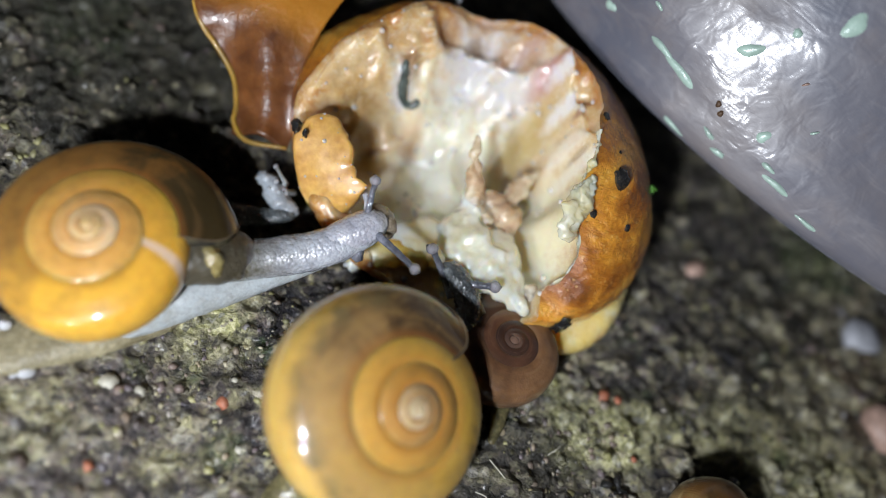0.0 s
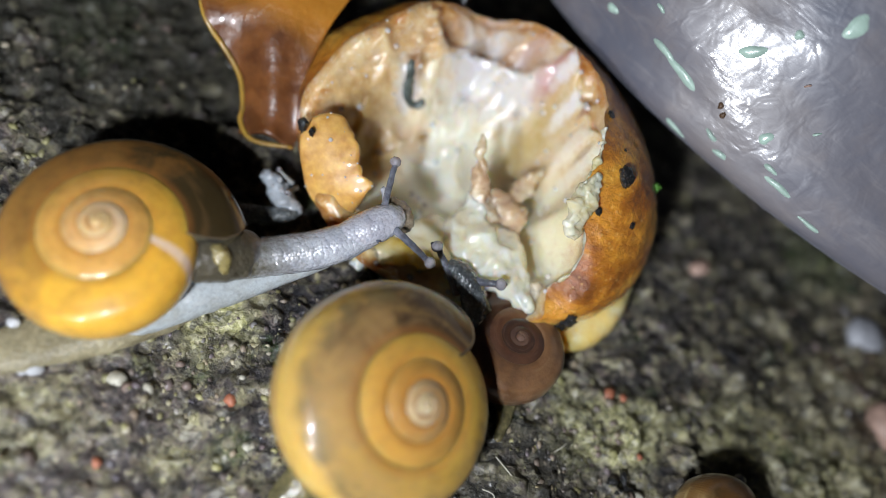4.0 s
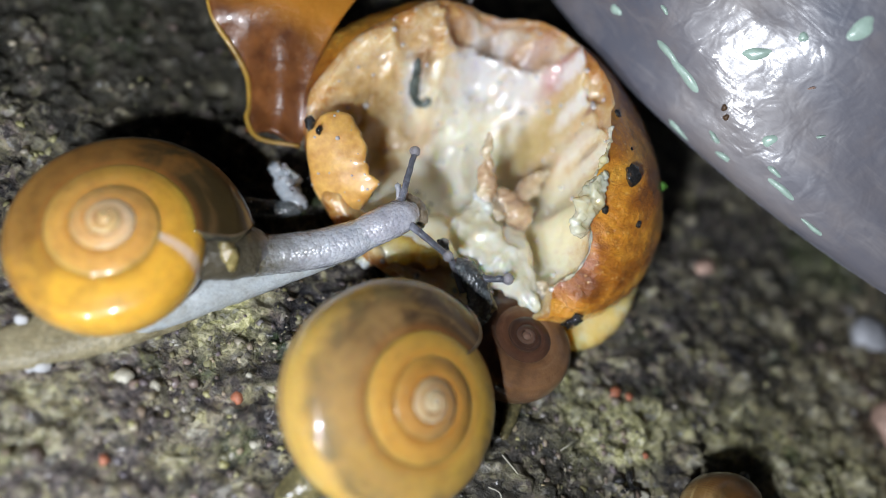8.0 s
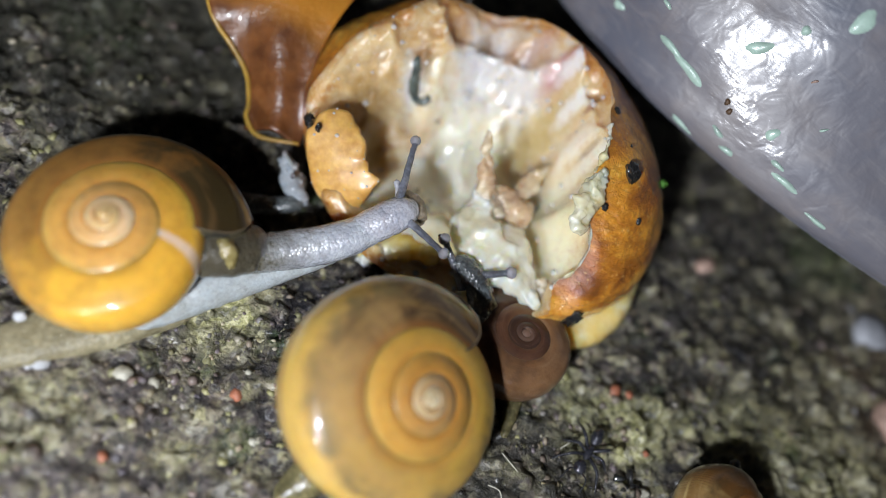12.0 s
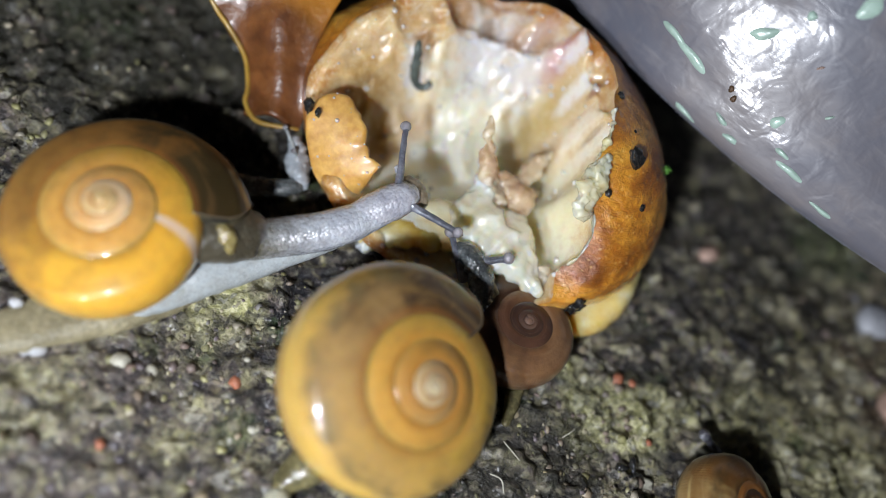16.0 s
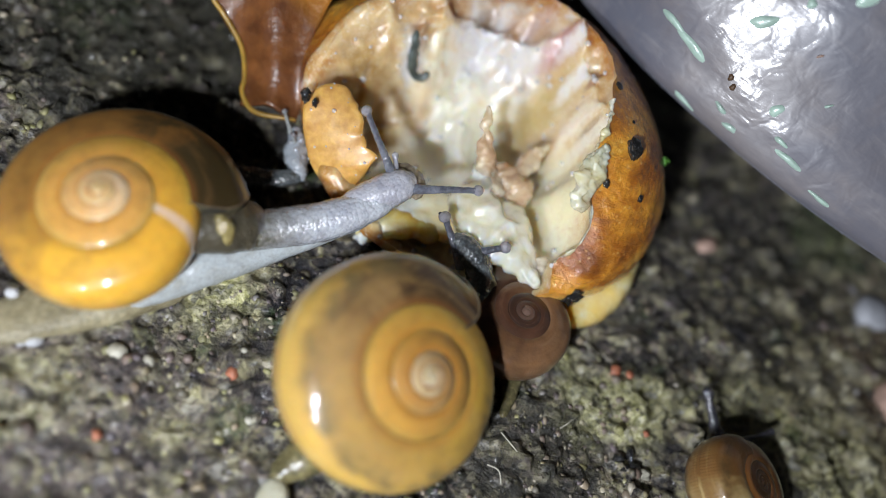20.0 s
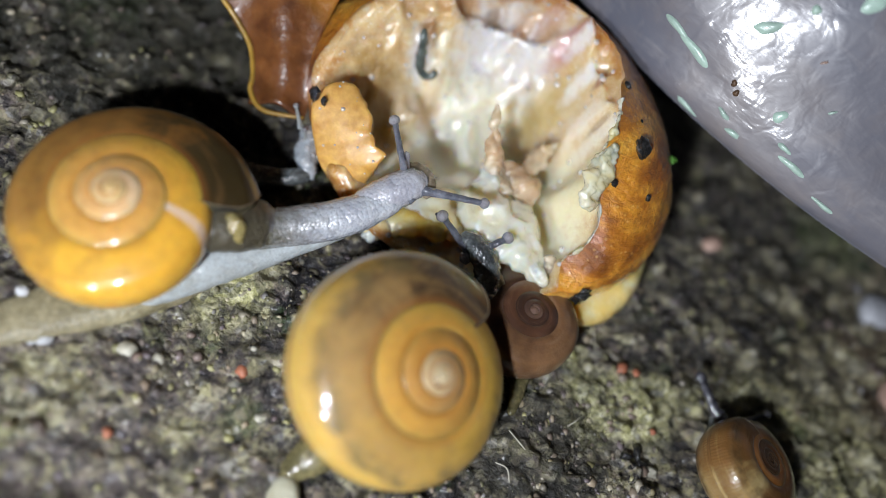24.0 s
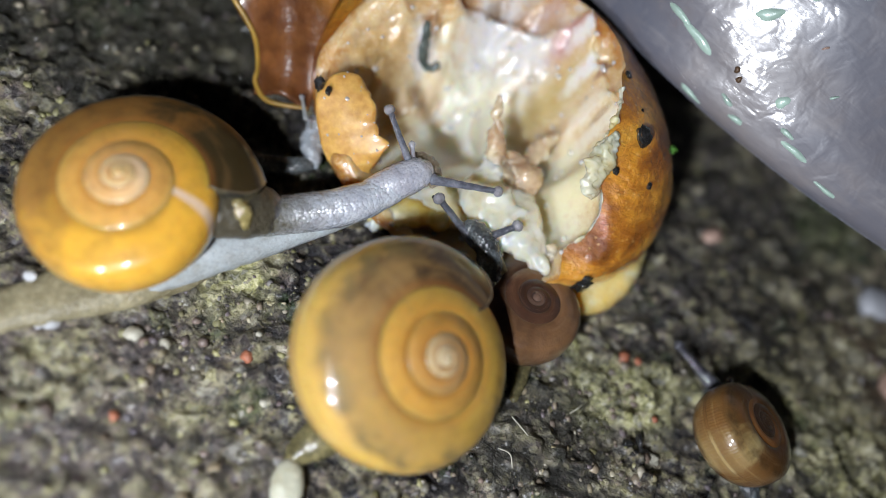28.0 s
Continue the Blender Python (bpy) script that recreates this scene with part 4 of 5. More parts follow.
def snail_four():
    s = thing("snail", S4, "small horn-brown snail crawling over the wet concrete", "snail", "snails at the fruit")
    add_shell(s, S4, (S4[0] + 1.7, S4[1] + 0.6, 6.9), (0.42, 0.14, 1), (-0.6, 0.8, 0), 6.9, 4.4, SHELL_HORN, "translucent horn-brown shell", tall=0.443, drop=0.52, oblique=0.03, narrow=0.24, lip=0.004)
    soft("foot", [(S4[0] + 3.4, S4[1] - 6.5, 0.4, 0.5, 0.4), (S4[0] + 2.4, S4[1] - 3.5, 0.8, 1.4, 0.9), (S4[0] + 0.8, S4[1], 1.1, 2.0, 1.4), (S4[0] + 0.2, S4[1] + 3.4, 1.4, 1.7, 1.3), (S4[0] - 0.3, S4[1] + 5.6, 1.9, 1.2, 1.0), (S4[0] - 0.6, S4[1] + 6.6, 2.1, 0.7, 0.7)], S4, s, SKIN_SLATE, "dark slate foot", rough=0.1)
    parts = {"left": tentacle(s, 6.0, 0.52, TENTACLE_DARK, 1.15), "right": tentacle(s, 5.0, 0.36, TENTACLE_DARK, 1.15)}
    return s, parts


def snail_five():
    s = thing("snail", S5, "young translucent snail half hidden beside the fruit", "snail", "snails at the fruit")
    add_shell(s, S5, (-27.6, 0.2, 5.0), (-0.1, 0.2, 1), (1, -0.3, 0), 4.4, 4.2, SHELL_HORN, "dark translucent shell in shade")
    soft("neck", [(-26, 0.6, 2.4, 1.4, 1.2), (-22.5, 0.7, 2.0, 1.3, 1.1), (-20.0, 0.7, 2.2, 1.1, 1.0), (-17.6, 1.1, 2.5, 1.0, 0.9), (-16.6, 1.8, 2.6, 0.6, 0.6)], S5, s, SKIN_SLATE, "dusky translucent neck", rough=0.12)
    head = soft("head", [(-17.0, 1.2, 2.2, 0.7, 0.7), (-16.9, 2.2, 2.8, 1.1, 1.0), (-17.2, 3.6, 3.4, 1.25, 1.1), (-17.5, 5.0, 4.0, 1.1, 1.0), (-17.7, 6.1, 4.5, 0.7, 0.7)], S5, s, SKIN_GLASS, "glassy pale head", rough=0.3, scale=1.3)
    for x, y, z, r in ((-17.9, 2.6, 3.9, 0.3), (-17.4, 3.4, 4.5, 0.34), (-16.6, 3.0, 4.0, 0.26), (-17.0, 4.4, 4.9, 0.3), (-18.0, 4.2, 4.6, 0.22), (-17.6, 5.3, 4.9, 0.28), (-16.4, 4.0, 4.1, 0.22), (-16.9, 2.0, 3.7, 0.24)):
        bv, bf = blob((x - S5[0], y - S5[1], z), (r, r, r * 0.85), 0.03, 1.0, 2, 2)
        part("slime_bead", mesh_of("slime_bead", bv, bf, WATER), head, "clear bead of slime")
    parts = {"head": head, "left": tentacle(s, 2.6, 0.2, SKIN_PALE), "right": tentacle(s, 3.2, 0.2, SKIN_PALE)}
    return s, parts


# ---- the fruit ----
FRUIT = (2.5, 7.0, 0.0)
BULGE = ([0, 40, 74, 95, 110, 130, 148, 162, 180, 215, 250, 285, 295, 300, 306, 312, 326, 340], [20.5, 20.0, 19.2, 19.2, 20.4, 22.0, 23.2, 21.4, 19.8, 17.5, 16.5, 18.2, 19.2, 19.7, 20.2, 20.8, 21.8, 21.8])
RISE = ([0, 40, 74, 90, 105, 120, 140, 180, 225, 270, 288, 295, 300, 306, 312, 326, 340], [14.6, 15.2, 15.4, 13.0, 15.0, 15.4, 12.4, 8.0, 7.0, 7.0, 1.5, 1.6, 3.6, 8.8, 10.6, 12.8, 14.0])
RIM = ([0, 40, 68, 84, 92, 105, 118, 132, 145, 160, 178, 203, 222, 245, 270, 288, 295, 300, 304, 308, 312, 318, 326, 340], [19.8, 19.2, 18.2, 15.4, 14.4, 16.0, 17.2, 16.4, 15.0, 11.6, 7.4, 5.0, 4.0, 2.6, 3.0, 6.4, 8.1, 9.1, 10.7, 12.9, 15.6, 17.2, 18.4, 19.4])


def eased(table, deg):
    """Values round the fruit, eased over a few degrees."""
    return sum(ring(*table, deg + d) for d in (-5, -4, -3, -2, -1, 0, 1, 2, 3, 4, 5)) / 11


def husk_points(phi, k, ragged=0.8):
    """Points of the husk: k runs from the middle of the base to the rim."""
    deg = np.degrees(phi)
    bul, rise, rim = eased(BULGE, deg), eased(RISE, deg), eased(RIM, deg)
    rag = np.stack([np.cos(phi) * 9, np.sin(phi) * 9, 0 * phi], -1)
    rim = rim + ragged * fbm(rag, 0.4, 3, 7) * ring([0, 60, 100, 180, 284, 292, 303, 310, 330], [0.16, 0.3, 1.1, 1, 1, 0.12, 0.25, 0.3, 0.18], deg)
    end = np.arcsin(np.clip((rim - 7) / np.where(rim > 7, rise, 7.0), -0.95, 0.97))
    psi = -np.pi / 2 + (end + np.pi / 2) * k
    low = 7.0
    z = 7 + np.where(psi > 0, rise, low) * np.sin(psi)
    r = bul * np.abs(np.cos(psi)) ** np.where(psi > 0, 1.0, 0.3)
    p = np.stack([r * np.cos(phi), r * np.sin(phi), z], -1)
    return p


def build_fruit():
    s = thing("fruit", FRUIT, "rotting orange-brown fruit eaten hollow, wet cream pulp inside", "fruit")
    n, m = 60, 420
    k, phi = np.meshgrid(np.linspace(0.02, 1, n), np.linspace(0, 2 * np.pi, m, endpoint=False), indexing="ij")
    k, phi = k.ravel(), phi.ravel()
    out = husk_points(phi, k)
    nrm = out - np.array([0, 0, 7.0])
    nrm /= np.linalg.norm(nrm, axis=1)[:, None]
    out = out + nrm * (0.25 * fbm(out, 0.2, 2, 2) + 0.09 * fbm(out, 1.2, 2, 9))[:, None]
    out[:, 2] = np.maximum(out[:, 2], 0.0)
    v = out
    f = grid_faces(n, m, True)
    part("peel", mesh_of("peel", v, f, PEEL), s, "wet orange-brown skin with dark blotches")
    # flesh: a broad rounded shoulder inside the rim that drops into a hollow floor
    nk, mk = 150, m
    kk, ph = np.meshgrid(np.concatenate([[0], np.linspace(0.012, 1, nk - 1)]), np.linspace(0, 2 * np.pi, mk, endpoint=False), indexing="ij")
    edge_ring = np.tile(out[-m:], (nk, 1))
    kk, ph = kk.ravel(), ph.ravel()
    smooth = husk_points(ph, np.full(len(ph), 0.97), 0.0)
    b = np.clip(kk * 22, 0, 1)[:, None]
    rim = edge_ring * (1 - b) + smooth * b
    wide = ring([0, 50, 90, 140, 180, 215, 250, 272, 290, 318, 340], [0.34, 0.4, 0.58, 0.46, 0.16, 0.2, 0.3, 0.1, 0.07, 0.06, 0.12], np.degrees(ph))
    wide0 = wide
    q = np.stack([rim[:, 0] * (1 - kk), rim[:, 1] * (1 - kk), 0 * kk], 1)
    floor = 2.5 + 0.9 * fbm(q, 0.1, 2, 77)
    fall = np.clip(kk / (wide * 1.7), 0, 1)
    fall = 1 - fall * fall * (3 - 2 * fall)
    bowl = ring([0, 20, 255, 286, 300, 325, 345], [0.3, 0, 0, 0.9, 1, 1, 0.7], np.degrees(ph))
    fall = fall * (1 - bowl) + bowl * (1 - np.clip(kk / 0.6, 0, 1)) ** 2.6
    q[:, 2] = floor + (rim[:, 2] - floor) * fall + 0.5 * np.sin(np.pi * np.clip(kk / wide, 0, 1))
    g = q.reshape(nk, mk, 3)
    da, db = np.gradient(g, axis=0), np.roll(g, -1, 1) - np.roll(g, 1, 1)
    nr = np.cross(da, db)
    nr /= np.linalg.norm(nr, axis=2)[:, :, None] + 1e-9
    nr *= np.sign(nr[:, :, 2:3]) + 1e-6
    steep = ring([0, 40, 70, 95, 250, 285, 330], [0.06, 0.08, 0.3, 0.9, 1, 0.15, 0.1], np.degrees(ph))
    lively = steep * np.clip(kk * 16, 0, 1) * np.clip((1 - kk) * 8, 0, 1)
    lumps = 1.3 * fbm(q + 3, 0.15, 2, 61) + 0.65 * fbm(q, 0.38, 2, 66) - 0.4 * np.abs(fbm(q, 0.55, 2, 67)) + 0.08 * fbm(q, 1.3, 2, 68)
    calm = 0.22 + (0.78 - 0.5 * bowl) * np.clip(fall * 2.5, 0, 1)
    q = (g + nr * (lumps * lively * calm).reshape(nk, mk, 1)).reshape(-1, 3)


    def along(line, wide):
        """Nearness of the flesh to a line of the plan, 1 on it."""
        p = spline([(x - FRUIT[0], y - FRUIT[1]) for x, y in line], 60)
        wob = q[:, :2] + 0.2 * np.stack([fbm(q, 0.5, 2, 201), fbm(q, 0.5, 2, 207)], 1)
        d2 = np.min(((wob[:, None] - p[None]) ** 2).sum(2), 1)
        return np.exp(-d2 / wide ** 2)

    inside = np.clip(kk * 12, 0, 1)
    for line, wide, rise in (
            (((10.1, 16.4), (10.8, 13.6), (11.4, 10.8), (11.9, 7.6), (12.5, 4.6)), 0.7, 1.7), (((5.0, 19.0), (2.0, 15.0), (1.0, 11.0), (1.4, 7.0)), 1.0, 0.9), (((-4.0, 20.0), (-3.4, 16.0), (-4.6, 12.0), (-7.6, 9.0)), 0.9, 1.1),
            (((-10.0, 18.0), (-9.4, 14.0), (-11.0, 10.0)), 0.9, 1.0), (((-6.2, 15.8), (0.2, 18.4), (4.5, 17.2), (8.0, 15.8)), 1.0, 1.0), (((-3.0, 20.2), (2.0, 20.1), (4.5, 18.6), (7.4, 17.6)), 0.9, -1.2), (((13.4, 12.5), (13.6, 8.0)), 1.4, -1.3), (((12.1, 11.7), (12.9, 11.6)), 0.5, -1.1), (((11.0, 9.9), (11.1, 9.3)), 0.5, -0.9),
            (((6.0, 6.0), (7.4, 3.4)), 1.3, -1.4), (((-6.4, 13.8), (-5.0, 12.2)), 0.7, -1.2), (((-3.0, 9.0), (-1.0, 6.0)), 3.0, -1.2), (((9.5, 2.0), (10.8, -2.0)), 2.4, -1.0)):
        q[:, 2] += rise * along(line, wide) * inside
    q[:, 2] = np.maximum(q[:, 2], 0.8)
    part("flesh", mesh_of("flesh", q, grid_faces(nk, mk, True), FLESH, np.stack([np.clip(kk * 0.4 / wide0, 0, 1), ph], 1)), s, "wet cream flesh, tan towards the rim")

    def on_flesh(x, y):
        """Height of the flesh over a place of the plan."""
        return float(q[np.argmin((q[:, 0] + FRUIT[0] - x) ** 2 + (q[:, 1] + FRUIT[1] - y) ** 2), 2])

    def lump(name, rows, mat, label="", rough=0.5, scale=0.6, seed=0, n=40, seg=22, up=(0, 0, 1)):
        rows = [(r[0] - FRUIT[0], r[1] - FRUIT[1], r[2], r[3], r[4]) for r in rows]
        v, f, uv = tube(rows, n, seg, up, rough, scale, seed)
        part(name, mesh_of(name, v, f, mat, uv), s, label)

    lump("ridge", [(1.3, 7.0, 13.4, 0.2, 0.3), (1.5, 6.0, 12.2, 0.5, 0.5), (1.8, 4.8, 11.0, 0.75, 0.6), (2.2, 3.6, 9.8, 0.9, 0.7), (2.8, 2.4, 8.7, 1.1, 0.8), (3.6, 1.2, 7.8, 1.1, 0.8), (4.4, 0.3, 7.2, 0.5, 0.5)], PULP_BROWN, "torn brown ridge of flesh", 0.5, 0.75, 3, 110, 48)
    lump("ridge_branch", [(4.0, 3.4, 8.6, 0.5, 0.5), (5.0, 2.4, 8.1, 1.5, 0.7), (6.0, 1.7, 7.7, 1.8, 0.8), (6.7, 0.6, 7.3, 1.3, 0.7), (7.1, -0.4, 7.0, 0.4, 0.4)], PULP_BROWN, "drooping brown shred beside the ridge", 0.55, 0.7, 23, 90, 44)
    lump("ridge_branch", [(5.6, 3.0, 8.0, 0.5, 0.4), (7.2, 4.2, 8.3, 1.0, 0.6), (8.6, 5.6, 8.9, 0.8, 0.5), (9.8, 6.8, 9.6, 0.3, 0.3)], PULP_BROWN, "thin brown shred reaching the wall", 0.5, 0.7, 27, 60, 30)
    lump("pulp_lobe", [(2.4, 3.6, 8.2, 0.7, 1.0), (2.6, 1.6, 7.4, 1.7, 1.7), (2.4, -0.6, 6.6, 3.6, 2.2), (3.2, -2.4, 6.4, 4.2, 2.3), (5.0, -4.2, 6.4, 3.3, 2.1), (6.6, -6.2, 6.2, 2.3, 1.8), (7.9, -8.2, 5.9, 1.6, 1.3), (8.6, -9.6, 5.5, 0.9, 0.8), (8.9, -10.3, 5.2, 0.4, 0.4)], PULP_WHITE, "soft white pulp lobe with a knobbly edge", 0.8, 0.42, 5, 130, 72)
    lump("pulp_shelf", [(-6.4, -2.2, 2.6, 0.8, 0.8), (-4.0, -1.2, 3.2, 2.4, 1.3), (-1.2, -1.0, 3.8, 3.0, 1.6), (1.4, -2.2, 4.4, 2.6, 1.6)], PULP, "low shelf of cream pulp under the lobe", 0.5, 0.5, 15, 70, 40)
    lump("lower_fold", [(21.0, -1.6, 4.6, 0.4, 0.5), (20.4, -4.0, 4.2, 1.3, 1.8), (19.0, -6.8, 3.4, 1.9, 2.3), (16.6, -8.9, 2.8, 2.2, 2.3), (13.8, -9.7, 2.5, 2.0, 2.0), (11.6, -9.2, 2.3, 1.2, 1.3), (10.6, -8.6, 2.2, 0.4, 0.4)], PULP_YELLOW, "pale yellow swollen fold below the peel", 0.35, 0.35, 41, 60, 30)
    lump("front_scrap", [(-9.6, -3.6, 1.6, 0.6, 0.6), (-7.6, -2.9, 2.8, 1.5, 0.9), (-4.6, -2.8, 3.6, 1.7, 0.9), (-1.6, -3.6, 4.0, 1.0, 0.8)], PULP_YELLOW, "scrap of tan flesh at the bitten edge", 0.3, 0.8, 18)
    lump("rim_rag", [(10.4, -4.6, 14.0, 0.3, 0.3), (10.0, -3.4, 15.2, 1.0, 0.6), (10.5, -1.8, 16.2, 1.5, 0.7), (11.2, -0.4, 17.2, 1.2, 0.6), (11.9, 0.9, 18.0, 0.4, 0.3)], PULP_GREY, "glassy grey-green torn shred along the bitten rim", 0.6, 1.1, 29, 70, 34)
    span = np.arange(346, 412, 2)
    edge_line = out[(n - 1) * m + span]
    lump("rim_edge", [(p[0] + FRUIT[0], p[1] + FRUIT[1], p[2] - 0.15, (0.2 + 0.06 * np.sin(0.9 * i) + 0.06 * np.sin(2.3 * i)) * max(0.3, np.sin(np.pi * (i - 345) / 67)) ** 0.5, 0.26) for p, i in zip(edge_line, span)], PULP, "glassy cream edge of the bitten rim", 0.4, 0.8, 37, 200, 14)
    lump("tip_rag", [(8.9, -6.2, 6.6, 0.3, 0.3), (9.2, -7.4, 6.2, 0.9, 0.5), (9.0, -8.8, 5.6, 0.9, 0.6), (10.2, -9.6, 5.4, 0.8, 0.5), (12.0, -9.2, 5.6, 0.4, 0.3)], PULP_BROWN, "curled dark edge of peel", 0.4, 1.2, 33)
    lump("slate_rot", [(x, y, on_flesh(x, y) + 0.05, w, 0.35) for x, y, w in ((-6.4, 16.0, 0.2), (-6.35, 15.3, 0.45), (-6.1, 14.7, 0.55), (-5.5, 14.2, 0.65), (-4.8, 13.8, 0.7), (-4.1, 13.6, 0.25))], ROT, "slate-green rotten streak", 0.3, 0.8, 19, 50, 16)
    # standing flap of peel at the low side
    left = spline([(-16.4, 7.5, 10.5), (-17.2, 6.1, 9.5), (-17.0, 4.7, 8.0), (-16.4, 3.3, 6.6), (-15.7, 2.0, 5.4), (-14.3, 0.9, 4.2), (-12.7, 0.2, 3.0)], 30)
    right = spline([(-13.3, 7.6, 11.3), (-12.0, 5.7, 11.0), (-11.5, 3.5, 10.2), (-11.0, 2.4, 9.6), (-10.1, 1.2, 9.0), (-10.5, 0.5, 7.5), (-11.1, 0.0, 5.0)], 30)
    scallop = 0.25 * np.stack([fbm(right, 0.9, 2, 3 + c) for c in range(3)], 1)
    scallop = scallop + np.array((0.85, 0.5, 0.1)) * (0.45 * np.abs(np.sin(np.linspace(0.2, 5.3 * np.pi, 30))) ** 0.7)[:, None]
    w = np.linspace(0, 1, 20)
    top = left[:, None] * (1 - w)[None, :, None] + right[:, None] * w[None, :, None] + scallop[:, None] * (w ** 5)[None, :, None]
    face = np.array((-0.35, -0.5, 0.79))
    crest = np.clip(1 - np.linspace(0, 1, 30) / 0.35, 0, 1) ** 2
    top = top + np.array((0.1, 0.85, 0.5)) * (0.6 * crest[:, None] * np.sin(np.pi * w)[None, :] ** 0.7)[:, :, None]
    top = top + face * (0.3 * np.sin(np.pi * w) ** 0.8)[None, :, None]
    top = top.reshape(-1, 3)
    top = top + face * (0.045 * fbm(top, 0.9, 2, 12))[:, None] - np.array(FRUIT)
    gf = grid_faces(30, 20)
    edge = list(range(20)) + [i * 20 + 19 for i in range(1, 30)] + [29 * 20 + i for i in range(18, -1, -1)] + [i * 20 for i in range(28, 0, -1)]
    k0 = len(top)
    faces = gf + [tuple(a + k0 for a in x[::-1]) for x in gf] + [(edge[i], edge[i - 1], edge[i - 1] + k0, edge[i] + k0) for i in range(len(edge))]
    sv, sf = blob((20.6 - FRUIT[0], 3.2 - FRUIT[1], 14.2), (0.5, 0.35, 0.5), 0.6, 2.0, 44, 3)
    part("green_shred", mesh_of("green_shred", sv, sf, GREEN), s, "tiny bright green shred stuck to the peel")
    sv, sf = blob((-9.2 - FRUIT[0], -3.9 - FRUIT[1], 1.6), (0.7, 0.6, 0.9), 0.5, 1.6, 47, 3)
    part("white_scrap", mesh_of("white_scrap", sv, sf, PULP_WHITE), s, "small white scrap at the bitten edge")
    part("flap", mesh_of("flap", np.vstack([top, top - face * 0.7]), faces, FLAP), s, "upright golden flap of peel")
    # beads of moisture
    rng = np.random.default_rng(8)
    bead, bf = ico(2)
    vs, fs, k0 = [], [], 0
    pick = rng.choice(np.arange(nk * mk)[(kk > 0.02) & (kk < 0.75)], 190, replace=False)
    for i in pick:
        r = rng.gamma(3.0, 0.05) if rng.random() < 0.7 else rng.uniform(0.26, 0.42)
        vs.append(bead * (r, r, r * 0.8) + q[i] + (0, 0, 0.08))
        fs += [tuple(a + k0 for a in x) for x in bf]
        k0 += len(bead)
    for i in rng.choice(len(top), 26, replace=False):
        r = rng.gamma(3.0, 0.035)
        vs.append(bead * (r, r, r * 0.8) + top[i] + face * 0.05)
        fs += [tuple(a + k0 for a in x) for x in bf]
        k0 += len(bead)
    tagged(part("moisture", mesh_of("moisture", np.vstack(vs), fs, WATER), s, "beads of clear moisture"), kind="stuff")
    rng = np.random.default_rng(17)
    for x, y, z, r, grains in ((11.8, -8.4, 6.6, 1.3, 9), (14.5, 1.3, 18.1, 1.2, 14), (13.5, 7.8, 20.7, 0.45, 4), (16.6, -2.5, 14.7, 0.4, 3), (12.6, -2.2, 15.8, 0.45, 4), (-17.0, 6.7, 10.2, 0.85, 4), (-16.1, 6.0, 10.2, 0.5, 2), (15.0, 4.0, 18.4, 0.2, 1)):
        target = np.array((x, y, z)) - np.array(FRUIT)
        i = int(np.argmin(((out - target) ** 2).sum(1)))
        seat = out[i] if x > 0 else target + (0, 0, 0.2)
        gv, gf2 = blob((0, 0, 0), (r, r * 0.8, r * 0.55), 0.4, 2.2 / r, int(rng.integers(90)), 4)
        tilt = np.array(Vector(nrm[i]).to_track_quat("Z", "X").to_matrix())
        gv = gv @ tilt.T + seat + nrm[i] * r * 0.15
        part("crumb", mesh_of("crumb", gv, gf2, BLACK), s, "shiny black granular crumb")


# ---- leaf, bag, strand ----
def build_leaf():
    base = (-22.0, 10.0, 0.0)
    s = thing("dead_leaf", base, "brown dead leaf with a yellow rim leaning on the fruit", "leaf")
    left = spline([(-31.5, 30, 15), (-29, 19.3, 11.5), (-26.8, 17.0, 9.2), (-24.4, 14.6, 7.2), (-23.6, 11.6, 5.8), (-23.6, 9.0, 4.6)], 30)
    right = spline([(-8, 34, 18), (-12.5, 24, 15.5), (-16.0, 17.5, 12.4), (-17.6, 12.6, 9.0), (-17.3, 9.5, 6.6), (-17.6, 7.4, 5.4)], 30)
    w = np.linspace(0, 1, 22)
    top = left[:, None] * (1 - w)[None, :, None] + right[:, None] * w[None, :, None]
    top[:, :, 2] += (1.6 * np.sin(np.pi * w) ** 2)[None] + 0.8 * fbm(top.reshape(-1, 3), 0.16, 2, 5).reshape(30, 22)
    top = top.reshape(-1, 3) - np.array(base)
    f = grid_faces(30, 22)
    low = top - (0.05, 0.05, 0.35)
    k = len(top)
    edge = [i for i in range(22)] + [i * 22 + 21 for i in range(1, 30)] + [29 * 22 + i for i in range(20, -1, -1)] + [i * 22 for i in range(28, 0, -1)]
    faces = f + [tuple(a + k for a in q[::-1]) for q in f] + [(edge[i], edge[i - 1], edge[i - 1] + k, edge[i] + k) for i in range(len(edge))]
    part("blade", mesh_of("blade", np.vstack([top, low]), faces, LEAF), s)
    rim = [(*(p - np.array(base)), 0.28, 0.28) for p in left[::3]] + [(*(np.array((-22.0, 8.1, 4.5)) - base), 0.3, 0.3), (*(np.array((-17.8, 7.4, 5.2)) - base), 0.2, 0.2)]
    v, ff, uv = tube(rim, 60, 8, (0.3, 0.2, 1))
    part("rim", mesh_of("rim", v, ff, LEAF_RIM, uv), s, "curled yellow rim")


